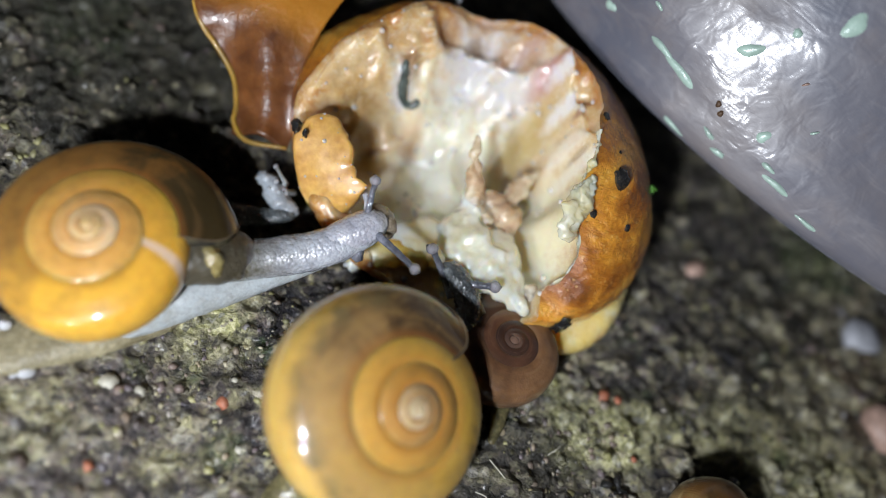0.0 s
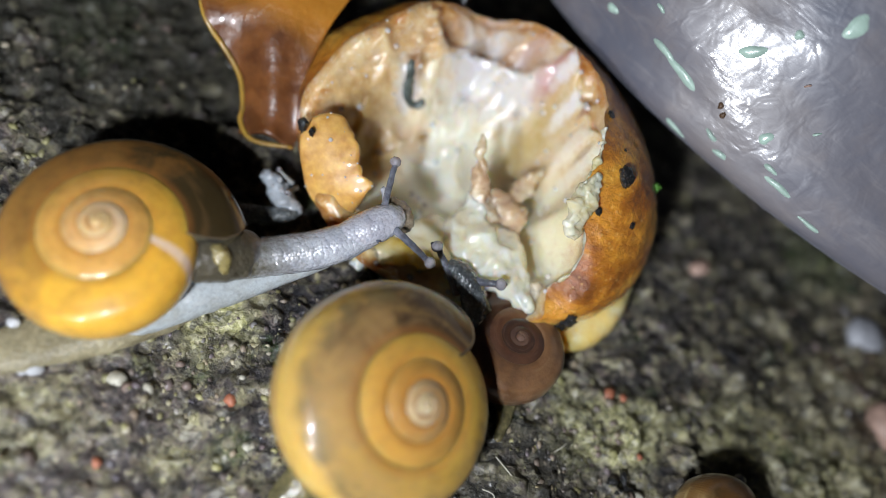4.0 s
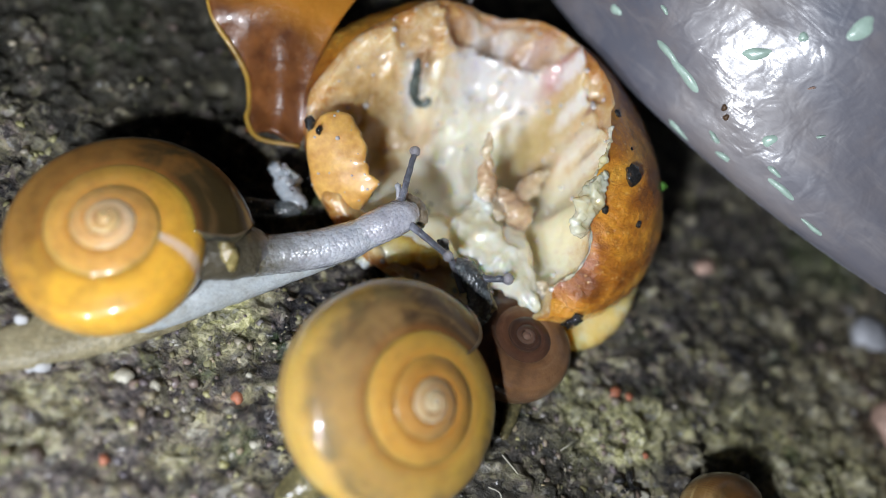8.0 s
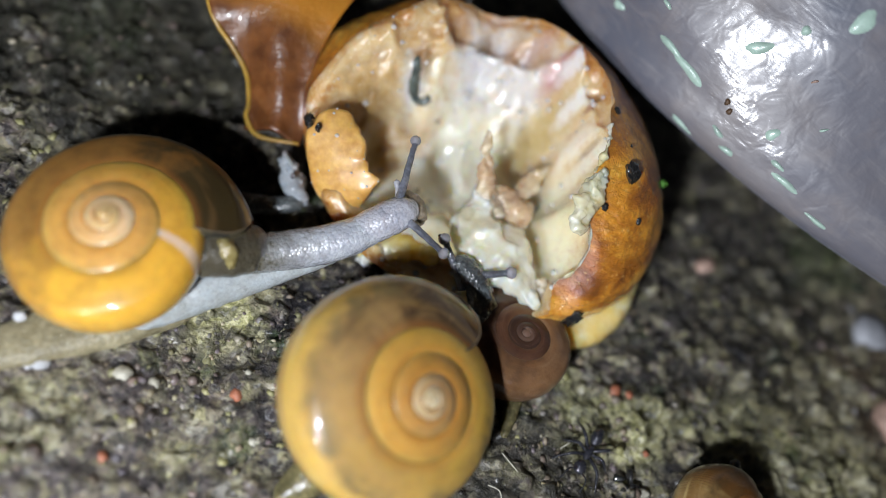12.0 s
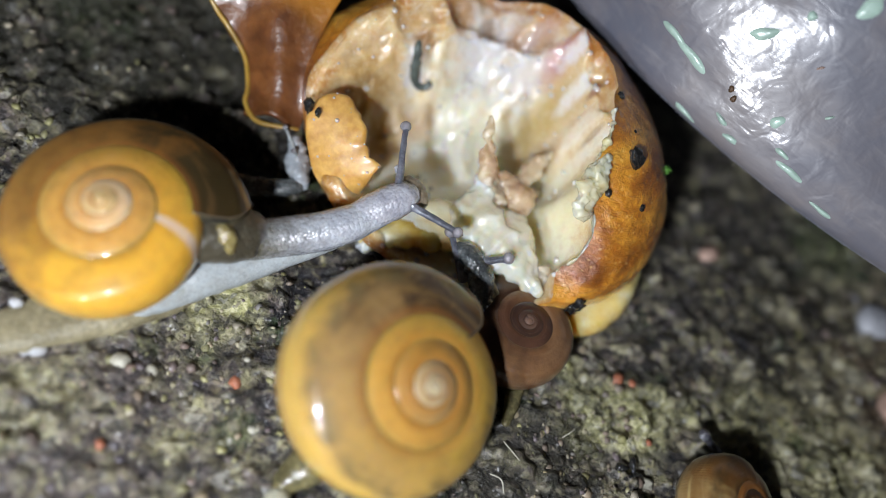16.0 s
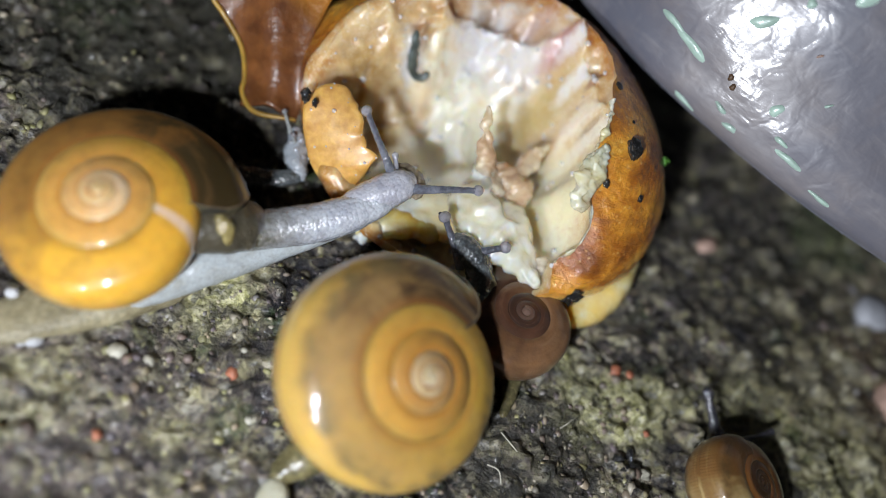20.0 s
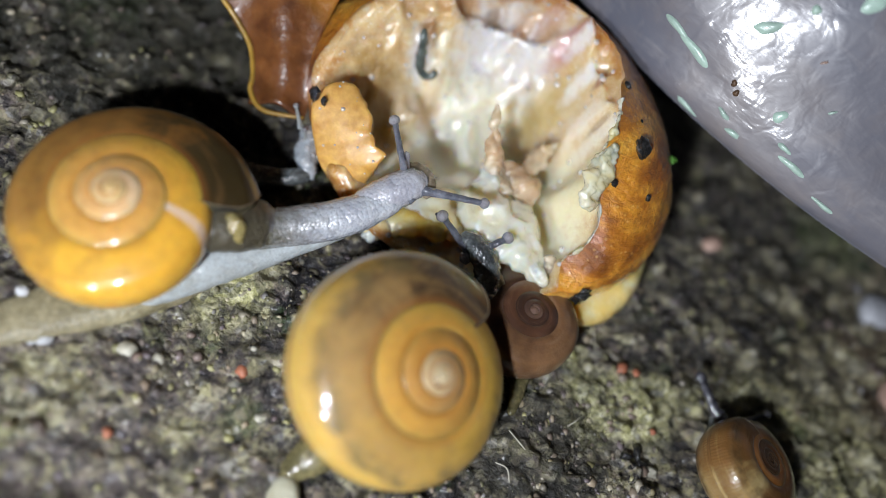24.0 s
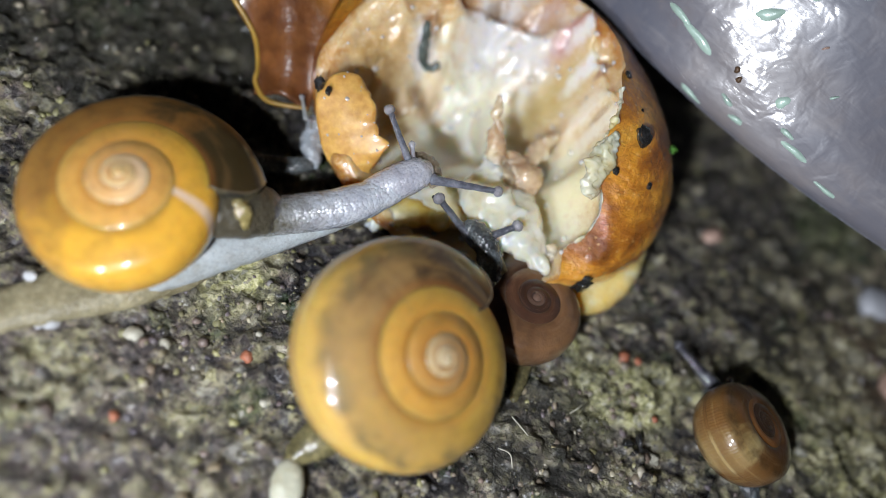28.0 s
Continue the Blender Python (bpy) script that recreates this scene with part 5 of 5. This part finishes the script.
BAG = (58.0, 38.0, 0.0)
WRAP = spline([(50, -19.8), (32, -19.8), (26, -19.0), (18, -13.8), (9, -6.8), (0, 0), (-3.6, 0.9), (-5.5, 2.4), (-5.9, 4), (-5.3, 6.4), (-3.5, 10.5), (-1, 15), (2, 20), (5, 25.3), (9, 30.8), (16, 35.6), (26, 38), (42, 39), (60, 34), (71, 18), (73, 0), (70, -19.8)], 700)
LENGTH = np.concatenate([[0], np.cumsum(np.linalg.norm(np.diff(WRAP, axis=0), axis=1))])
LENGTH -= LENGTH[np.argmin((WRAP[:300] ** 2).sum(1))]


BAG_EYE = np.array((-20.8, -43.2, 74.3))


def bag_surface(u, w):
    """u mm along the front edge, w mm along the wrap from the fold up over the front and the top to the back; below the fold the bag tucks under."""
    q = np.stack([np.interp(w, LENGTH, WRAP[:, c]) for c in (0, 1)], -1)
    end = np.sqrt(np.clip(1 - np.abs((u - 10) / 80) ** 4, 0, 1))
    vv, z = (q[..., 0] - 34) * end + 36.1 - 2.6 * (1 - (u / 26) ** 2).clip(-3, 1), (q[..., 1] + 19.8) * end - 19.8
    lean = np.clip((w - 11) / 9, 0, 1)
    vv = vv + 0.1 * u.clip(-30, 30) * lean * lean * (3 - 2 * lean)
    x, y = 42.5 + 0.754 * u + 0.657 * vv, 21.0 - 0.657 * u + 0.754 * vv
    flat = np.stack([x, y, z], -1).reshape(-1, 3)
    along = np.stack([(0.754 * x - 0.657 * y).ravel() * 0.35, (0.657 * x + 0.754 * y).ravel(), flat[:, 2]], -1)
    wob = 0.5 * fbm(flat, 0.045, 2, 51) + 0.22 * fbm(along, 0.16, 3, 57)
    flat = flat + np.array((-0.56, -0.66, 0.5)) * (wob * np.clip(flat[:, 2] / 6, 0, 1))[:, None]
    flat = BAG_EYE + 0.79 * (flat - BAG_EYE)
    flat[:, 2] = np.maximum(flat[:, 2], 0.0)
    return flat.reshape(*np.shape(u), 3) - np.array(BAG)


def build_bag():
    s = thing("plastic_bag", BAG, "bulging wet grey plastic bag with mint-green flakes", "bag")
    u, w = np.meshgrid(np.linspace(-69.9, 89.9, 240), np.linspace(LENGTH[0], LENGTH[-1], 230), indexing="ij")
    part("film", mesh_of("film", bag_surface(u, w).reshape(-1, 3), grid_faces(240, 230), PLASTIC), s, "crinkled glossy grey film")

    def flake(u0, w0, a, b, turn, mat, name, label, seed):
        rings, seg = 5, 18
        us, ws, up = [u0], [w0], [0.26]
        for r in range(1, rings + 1):
            for j in range(seg):
                t = 2 * np.pi * j / seg
                rr = r / rings * (1 + 0.18 * np.sin(2 * t + seed) + 0.1 * np.sin(3 * t + 2 * seed))
                p, q = a * rr * np.cos(t), b * rr * np.sin(t)
                us.append(u0 + p * np.cos(turn) - q * np.sin(turn))
                ws.append(w0 + p * np.sin(turn) + q * np.cos(turn))
                up.append(0.02 + 0.24 * (1 - (r / rings) ** 3))
        v = bag_surface(np.array(us), np.array(ws)) + np.array((-0.56, -0.66, 0.5)) * np.array(up)[:, None]
        f = [(0, 1 + j, 1 + (j + 1) % seg) for j in range(seg)]
        for r in range(rings - 1):
            for j in range(seg):
                o, k = 1 + r * seg, (j + 1) % seg
                f.append((o + j, o + seg + j, o + seg + k, o + k))
        part(name, mesh_of(name, v, f, mat), s, label)

    for i, (u0, w0, a, b, turn) in enumerate((
            (-25.2, 13.4, 0.9, 0.7, -0.26), (-15.9, 14.4, 1.9, 0.6, -0.2), (-12.1, 13.6, 2.4, 0.75, -0.15), (-3.9, 10.0, 1.0, 0.37, -0.13), (-8.2, 7.2, 2.0, 0.46, -0.06), (-1.4, 8.8, 1.25, 0.36, 0.05), (1.4, 14.2, 0.82, 0.78, 0.32), (4.6, 11.6, 0.94, 0.39, -0.16),
            (6.9, 10.4, 1.8, 0.52, -0.03), (13.2, 8.8, 1.55, 0.37, 0), (-7.2, 21.5, 1.72, 0.71, 0.88), (-4.4, 26.1, 0.66, 0.5, 0.83), (-0.1, 30.3, 1.7, 1.0, 1.2), (5.6, 18.1, 0.48, 0.22, 0.74), (-19.7, 18.7, 0.65, 0.38, -0.33))):
        flake(u0, w0, a, b, turn, MINT, "flake", "pale mint-green flake", i)
    flake(-5.6, 13.8, 0.4, 0.45, -0.7, BROWN, "dirt_speck", "brown speck of dirt", 40)
    flake(-4.6, 13.0, 0.45, 0.4, 0.4, BROWN, "dirt_speck", "brown speck of dirt", 43)
    flake(0.6, 22.1, 0.4, 0.2, 0.96, PINK, "dirt_speck", "pinkish speck of dirt", 46)
    return s


def build_strand():
    rows = [(-1.0, 24, 12, 0.22, 0.22), (-0.6, 26, 16, 0.25, 0.25), (-0.4, 29, 21, 0.25, 0.25), (0, 33, 26, 0.2, 0.2), (0.4, 44, 20, 0.2, 0.2), (0.6, 50, 0.2, 0.2, 0.2)]
    v, f, uv = tube(rows, 50, 10, (1, 0, 0))
    tagged(new("glassy_strand", mesh_of("glassy_strand", v, f, WATER, uv)), "thin glassy slime strand rising behind the fruit", "strand")


def pebble(name, x, y, z, r, mat, label, category, seed, flat=0.7):
    v, f = blob((0, 0, 0), (r, r * 0.85, r * flat), 0.3, 1.2, seed, 2)
    ob = new(name, mesh_of(name, v, f, mat))
    ob.location = (x * MM, y * MM, (z + r * flat * 0.3) * MM)
    ob.rotation_euler = (0, 0, seed)
    return tagged(ob, label, category)


def build_bits():
    def ground_z(x, y):
        return float(relief(np.array([x]), np.array([y]))[0])

    for name, x, y, r, mat, label, cat in (
            ("white_pebble", -28.2, -19.3, 0.62, WHITE, "small cream-white pebble on concrete", "pebble"),
            ("pale_pebble", -31.1, -18.5, 0.95, WHITE, "flat greenish-white pebble on concrete", "pebble"),
            ("brick_crumb", -20.6, -19.7, 0.65, RED, "orange-red brick crumb on concrete", "crumb"),
            ("brick_crumb", -31.3, -26.2, 0.55, RED, "orange brick crumb on concrete", "crumb"),
            ("white_pebble", -19.8, -17.7, 0.35, WHITE, "tiny white pebble on concrete", "pebble"),
            ("white_pebble", -18.5, -23.9, 0.5, WHITE, "tiny white pebble on concrete", "pebble"),
            ("pink_pebble", 33.7, 1.8, 1.3, PINK, "round pinkish pebble on concrete", "pebble"),
            ("white_stone", 57.0, -4.4, 2.6, GREYSTONE, "pale grey-white stone lying on concrete", "stone"),
            ("brown_stone", 56.4, -16.4, 3.0, PINK, "tan stone lying on concrete", "stone"),
            ("brick_crumb", 19.6, -15.4, 0.8, RED, "flat orange-red brick crumb", "crumb"),
            ("brick_crumb", 21.2, -16.0, 0.5, RED, "small orange-red brick crumb", "crumb"),
            ("brick_crumb", 22.4, -22.3, 0.4, RED, "small orange-red brick crumb", "crumb")):
        pebble(name, x, y, ground_z(x, y), r, mat, label, cat, int(abs(x) * 10))
    for rows in ([(6.1, -23.3, 0.5), (7.2, -24.8, 0.9), (8.2, -25.6, 0.4)], [(12.6, -22.4, 0.4), (13.4, -21.9, 0.8), (14.2, -21.2, 0.5)], [(4.6, -26.6, 0.4), (5.6, -27.2, 0.8), (6.0, -28.4, 0.3)]):
        v, f, uv = tube([(*r, 0.07, 0.07) for r in rows], 20, 6, (0.3, 0.2, 1))
        tagged(new("white_fibre", mesh_of("white_fibre", v, f, WHITE, uv)), "short white plant fibre lying on concrete", "fibre", "fibres")
    for x, y, z, r in ((-38.3, -18.2, 0.5, 0.9), (-39.3, -18.6, 0.3, 0.45), (-40.6, -14.6, 2.0, 0.6)):
        v, f = blob((0, 0, 0), (r, r * 0.8, r * 0.75), 0.12, 1.0, int(r * 40), 3)
        ob = new("slime_drop", mesh_of("slime_drop", v, f, WATER))
        ob.location = (x * MM, y * MM, z * MM)
        tagged(ob, "glistening drop of clear slime by the tail", "drop", "slime drops")
    debris = thing("wet_debris", (20.0, -25.3, 0.0), "clump of wet black debris on the concrete", "debris")
    for i, (x, y, z, a, b, c) in enumerate(((-1.0, 0.2, 0.4, 0.8, 0.4, 0.4), (0.1, 0.6, 0.7, 0.4, 0.9, 0.5), (0.5, -0.6, 0.4, 0.6, 0.5, 0.4), (-0.4, -0.8, 0.3, 0.5, 0.4, 0.3))):
        v, f = blob((x, y, z), (a, b, c), 0.4, 1.4, i + 60, 3)
        part("crumb", mesh_of("crumb", v, f, BLACK), debris)
    v, f = blob((1.6, -1.2, 0.3), (0.9, 0.6, 0.4), 0.35, 1.4, 70, 3)
    part("pale_chip", mesh_of("pale_chip", v, f, WHITE), debris, "pale chip stuck to the clump")


# ---- ant ----
def build_ant():
    s = thing("ant", (0, 0, 0), "small black ant running over the concrete", "ant")
    for name, c, r in (("abdomen", (-1.6, 0, 0.75), (0.85, 0.5, 0.5)), ("thorax", (-0.1, 0, 0.75), (0.75, 0.34, 0.36)), ("head", (1.35, 0, 0.75), (0.6, 0.5, 0.42))):
        v, f = blob(c, r, 0.06, 1.0, 3, 3)
        part(name, mesh_of(name, 1.35 * v, f, ANT), s)
    for side in (-1, 1):
        for a, (fx, kx) in enumerate(((1.7, 1.0), (0.1, 0.0), (-1.9, -1.0))):
            v, f, uv = tube([(0.3 - 0.35 * a, side * 0.3, 0.7, 0.15, 0.15), (kx, side * 1.1, 1.15, 0.14, 0.14), (fx * 0.9, side * 1.7, 0.5, 0.1, 0.1), (fx * 1.2, side * 2.1, 0.06, 0.05, 0.05)], 18, 6, (1, 0, 0.3))
            part("leg", mesh_of("leg", 1.35 * v, f, ANT, uv), s)
        v, f, uv = tube([(1.75, side * 0.25, 0.85, 0.06, 0.06), (2.2, side * 0.75, 1.2, 0.05, 0.05), (3.1, side * 0.9, 0.7, 0.05, 0.05)], 14, 6, (0, 0.2, 1))
        part("antenna", mesh_of("antenna", 1.35 * v, f, ANT, uv), s)
    return s


build_ground()
build_grit()
one, one_parts = snail_one()
two_parts = snail_two()[1]
snail_three()
four, four_parts = snail_four()
five, five_parts = snail_five()
build_fruit()
build_leaf()
bag = build_bag()
build_strand()
build_bits()
ant = build_ant()


def at_time(rows, t):
    """Linear reading of rows (t, x, y, ...)."""
    k = [r[0] for r in rows]
    return tuple(float(np.interp(t, k, [r[c] for r in rows])) for c in range(1, len(rows[0])))


def motions():
    moves = [0, 1, 2, 3, 6, 7, 8, 9, 10, 11, 12, 15, 16, 17, 18, 19, 20, 21, 24, 25, 26, 27, 28]
    # the amber snail: slow slide, then head and tentacles in its own space
    slide = [(0, 0, 0), (15, 0.03, 0), (20, 0.14, 0), (28, 0.3, 0)]
    walk(one, [(t, pose((S1[0] + dx) * MM, S1[1] * MM, 0)) for t, dx, _ in slide])
    head = [(0, -1.8, -0.7, -0.5), (3, -0.9, -0.4, -0.2), (6, -0.4, -0.1, 0), (8, 0, 0, 0), (16, -0.1, 0.1, 0), (20, -0.2, 0.5, 0), (28, 0.1, 0.4, 0)]
    walk(one_parts["head"], [(r[0], pose(r[1] * MM, r[2] * MM, r[3] * MM)) for r in head])
    tips_up = [(0, -9.1, 0.2), (1, -8.5, 0.9), (2, -8.1, 1.6), (3, -7.7, 1.8), (6, -8.1, 3.8), (7, -8.2, 3.2), (8, -6.5, 3.8), (9, -6.7, 4.9), (10, -7.7, 3.6), (11, -7.1, 4.9), (12, -6.4, 4.8), (15, -7.8, 3.4),
               (16, -7.6, 4.5), (17, -7.3, 4.1), (18, -8.8, 4.4), (19, -9.6, 4.6), (20, -11.6, 4.4), (21, -9.4, 4.9), (24, -9.7, 3.5), (25, -11.5, 3.9), (26, -11.3, 4.0), (27, -10.7, 4.9), (28, -10.7, 3.2)]
    tips_down = [(0, -4.3, -8.5), (2, -3.9, -8.4), (3, -3.5, -8.4), (6, -3.4, -6.8), (7, -2.9, -6.9), (8, -2.3, -7.3), (9, -2.5, -6.8), (10, -3.1, -6.9), (11, -2.5, -6.7), (12, -2.7, -7.4), (15, -2.2, -6.3),
                 (16, -1.4, -6.3), (17, -0.2, -6.4), (18, 0.1, -4.6), (19, 1.0, -3.5), (20, 1.0, -1.9), (21, 1.0, -3.4), (24, 0.6, -3.7), (25, 1.1, -2.8), (26, 1.5, -2.9), (27, 1.6, -3.0), (28, 1.7, -3.5)]
    up, down, feel = [], [], []
    for t in moves:
        hx, hy, hz = at_time(head, t)
        x, y = at_time(tips_up, t)
        up.append((t, aim(S1, (x, y, 13), (-7.6 + hx, -2.5 + hy, 10.4 + hz))))
        feel.append((t, aim(S1, (-7.9 + hx, 0.4 + hy, 11.2 + hz), (-7.4 + hx, -1.8 + hy, 10.2 + hz))))
        x, y = at_time(tips_down, t)
        down.append((t, aim(S1, (x, y, 11), (-6.9 + hx, -3.1 + hy, 10.2 + hz))))
    walk(one_parts["up"], up)
    walk(one_parts["down"], down)
    walk(one_parts["feeler"], feel)
    # the honey-brown snail
    left = [(0, -2.6, -4.6), (8, -2.8, -4.5), (9, -2.7, -3.9), (11, -2.4, -4.1), (12, -2.6, -4.2), (15, -1.8, -4.8), (17, -2.4, -4.9), (19, -2.5, -4.5), (21, -2.4, -4.2), (24, -3.7, -4.6), (25, -4.3, -4.2), (26, -4.6, -4.0), (28, -4.4, -4.1)]
    right = [(0, 4.7, -8.1), (3, 4.7, -8.1), (8, 4.8, -7.6), (12, 5.2, -7.1), (15, 4.8, -7.0), (18, 4.6, -7.0), (21, 4.6, -6.5), (24, 4.0, -5.8), (26, 3.7, -5.9), (27, 3.9, -5.8), (28, 4.8, -5.7)]
    walk(two_parts["left"], [(t, aim(S2, (x, y, 9.5), (-0.7, -6.6, 7.4))) for t, x, y in left])
    walk(two_parts["right"], [(t, aim(S2, (x, y, 9), (0.9, -7.2, 7.2))) for t, x, y in right])
    # the crawling snail
    crawl = [(0, 27.9, -30.0, -52), (8, 28.0, -30.0, -52), (12, 27.6, -29.4, -50), (14.5, 27.6, -29.4, -46), (17, 27.8, -29.4, -30), (20, 29.2, -28.2, -12), (21.5, 29.6, -27.5, -8), (23.5, 29.9, -26.7, -4), (25, 30.1, -26.0, 0), (26, 30.0, -25.4, 0), (27, 29.7, -24.9, 0), (28, 29.8, -24.2, 0)]
    walk(four, [(t, pose(x * MM, y * MM, 0, 0, 0, a)) for t, x, y, a in crawl])
    feelers = [(0, -1.4, 8.0, 2.2), (14.5, -3.0, 7.4, 2.6), (17, -6.2, 5.8, 3.2), (19, -3.0, 9.7, 3.4), (21, -2.6, 10.4, 3.5), (24, -3.2, 10.2, 3.5), (25, -4.6, 8.8, 3.4), (26, -5.2, 9.4, 3.5), (28, -5.4, 9.8, 3.7)]
    tucked = [(0, 3.6, 6.0, 2.2), (17, 3.6, 6.0, 2.2), (19, 4.6, 7.6, 2.6), (21, 6.6, 8.2, 3.0), (24, 5.4, 6.8, 3.0), (25, 1.8, 6.6, 2.6), (28, 1.6, 6.8, 2.6)]
    walk(four_parts["left"], [(t, aim((0, 0, 0), (x, y, z), (-0.6, 5.8, 2.2))) for t, x, y, z in feelers])
    walk(four_parts["right"], [(t, aim((0, 0, 0), (x, y, z), (0.4, 4.8, 2.2))) for t, x, y, z in tucked])
    # the young snail
    creep = [(0, 0.5, -0.5), (3, 0.27, -0.5), (6, 0.06, -0.34), (8, 0, 0), (12, 0.1, 0.25), (16, 0.1, 0.7), (20, 0.15, 0.7), (25, 0.3, 0.7), (28, 0.3, 0.85)]
    walk(five, [(t, pose((S5[0] + x) * MM, (S5[1] + y) * MM, 0)) for t, x, y in creep])
    nod = [(0, 38), (8, 32), (12, 18), (16, 4), (20, 0), (28, -6)]
    hinge = Matrix.Translation(Vector((-17.0 - S5[0], 1.4 - S5[1], 2.5)) * MM)
    walk(five_parts["head"], [(t, hinge @ pose(0, 0, 0, 0, 0, a) @ hinge.inverted()) for t, a in nod])
    tips = [(0, -19.2, 5.0), (8, -19.2, 4.1), (12, -19.3, 5.2), (17, -19.3, 6.5), (20, -19.2, 7.2), (25, -19.0, 7.8), (28, -18.9, 7.6)]
    walk(five_parts["left"], [(t, aim(S5, (x, y, 6), (-17.8, 4.8 - 0.03 * (28 - t), 4.3))) for t, x, y in tips])
    walk(five_parts["right"], [(t, aim(S5, (x + 1.2, y - 2.6, 5.6), (-17.4, 4.0 - 0.03 * (28 - t), 4.2))) for t, x, y in tips])
    # the bag shifts as it is handled
    sway = [(0, 0.54, 0.9), (1, 0.41, 0.72), (2, 0.29, 0.51), (3, 0.24, 0.44), (3.5, 0.23, 0.39), (5.5, 0.2, 0.28), (6, 0.07, 0.17), (7, -0.12, -0.05), (8, -0.21, -0.14), (9, -0.11, -0.06), (10, -0.1, -0.13), (11, 0.22, 0.26), (12, 0.28, 0.35),
            (12.5, 0.32, 0.33), (14.5, 0.2, 0.17), (15, 0.29, 0.27), (16, 0.06, 0.01), (17, 0.23, 0.24), (18, 0.34, 0.4), (19, 0.4, 0.37), (20, 0.23, 0.33), (21, 0.26, 0.22), (21.5, 0.11, 0.11), (23.5, 0.05, 0.05), (24, -0.52, -0.67), (25, -0.28, -0.36), (26, -0.12, -0.14), (27, -0.35, -0.62), (27.5, -0.16, -0.38), (28, 0.02, -0.14)]
    walk(bag, [(t, pose((BAG[0] + x) * MM, (BAG[1] + y) * MM, 0)) for t, x, y in sway])
    # the ant: past the crawling snail, round below the large one, out by the tail
    run = [(0, 62, -52, 160), (8.6, 46, -40, 150), (9.2, 31.0, -25.4, 140), (9.6, 28.0, -21.5, 135), (9.8, 26.0, -19.0, 135), (10, 23.6, -17.1, 140), (10.4, 22.8, -16.8, 138), (10.8, 18.3, -16.1, 160), (11, 16.6, -16.4, 170), (11.2, 15.8, -17.1, 185),
           (11.4, 16.8, -18.0, 225), (11.6, 17.6, -19.0, 250), (11.8, 16.8, -21.0, 245), (12, 15.3, -22.9, 235), (12.4, 8.1, -23.6, 190), (12.6, 5.0, -26.5, 195), (13.4, 0, -34, 190), (15.6, -18, -38, 130), (16.4, -22.6, -31.5, 112), (16.6, -23.5, -29.0, 112), (16.8, -24.9, -26.8, 112), (17, -26.6, -23.8, 118),
           (17.2, -29.3, -23.0, 138), (17.4, -32.6, -21.2, 142), (17.6, -35.5, -19.8, 142), (18, -35.2, -20.1, 140), (18.4, -35.4, -19.7, 142), (18.6, -36.8, -20.4, 150), (18.8, -38.8, -21.4, 165), (19.2, -46, -22.0, 172), (19.6, -56, -24, 180), (28, -90, -30, 180)]
    walk(ant, [(t, pose(x * MM, y * MM, 0.35 * MM, 0, 0, a)) for t, x, y, a in run])


motions()
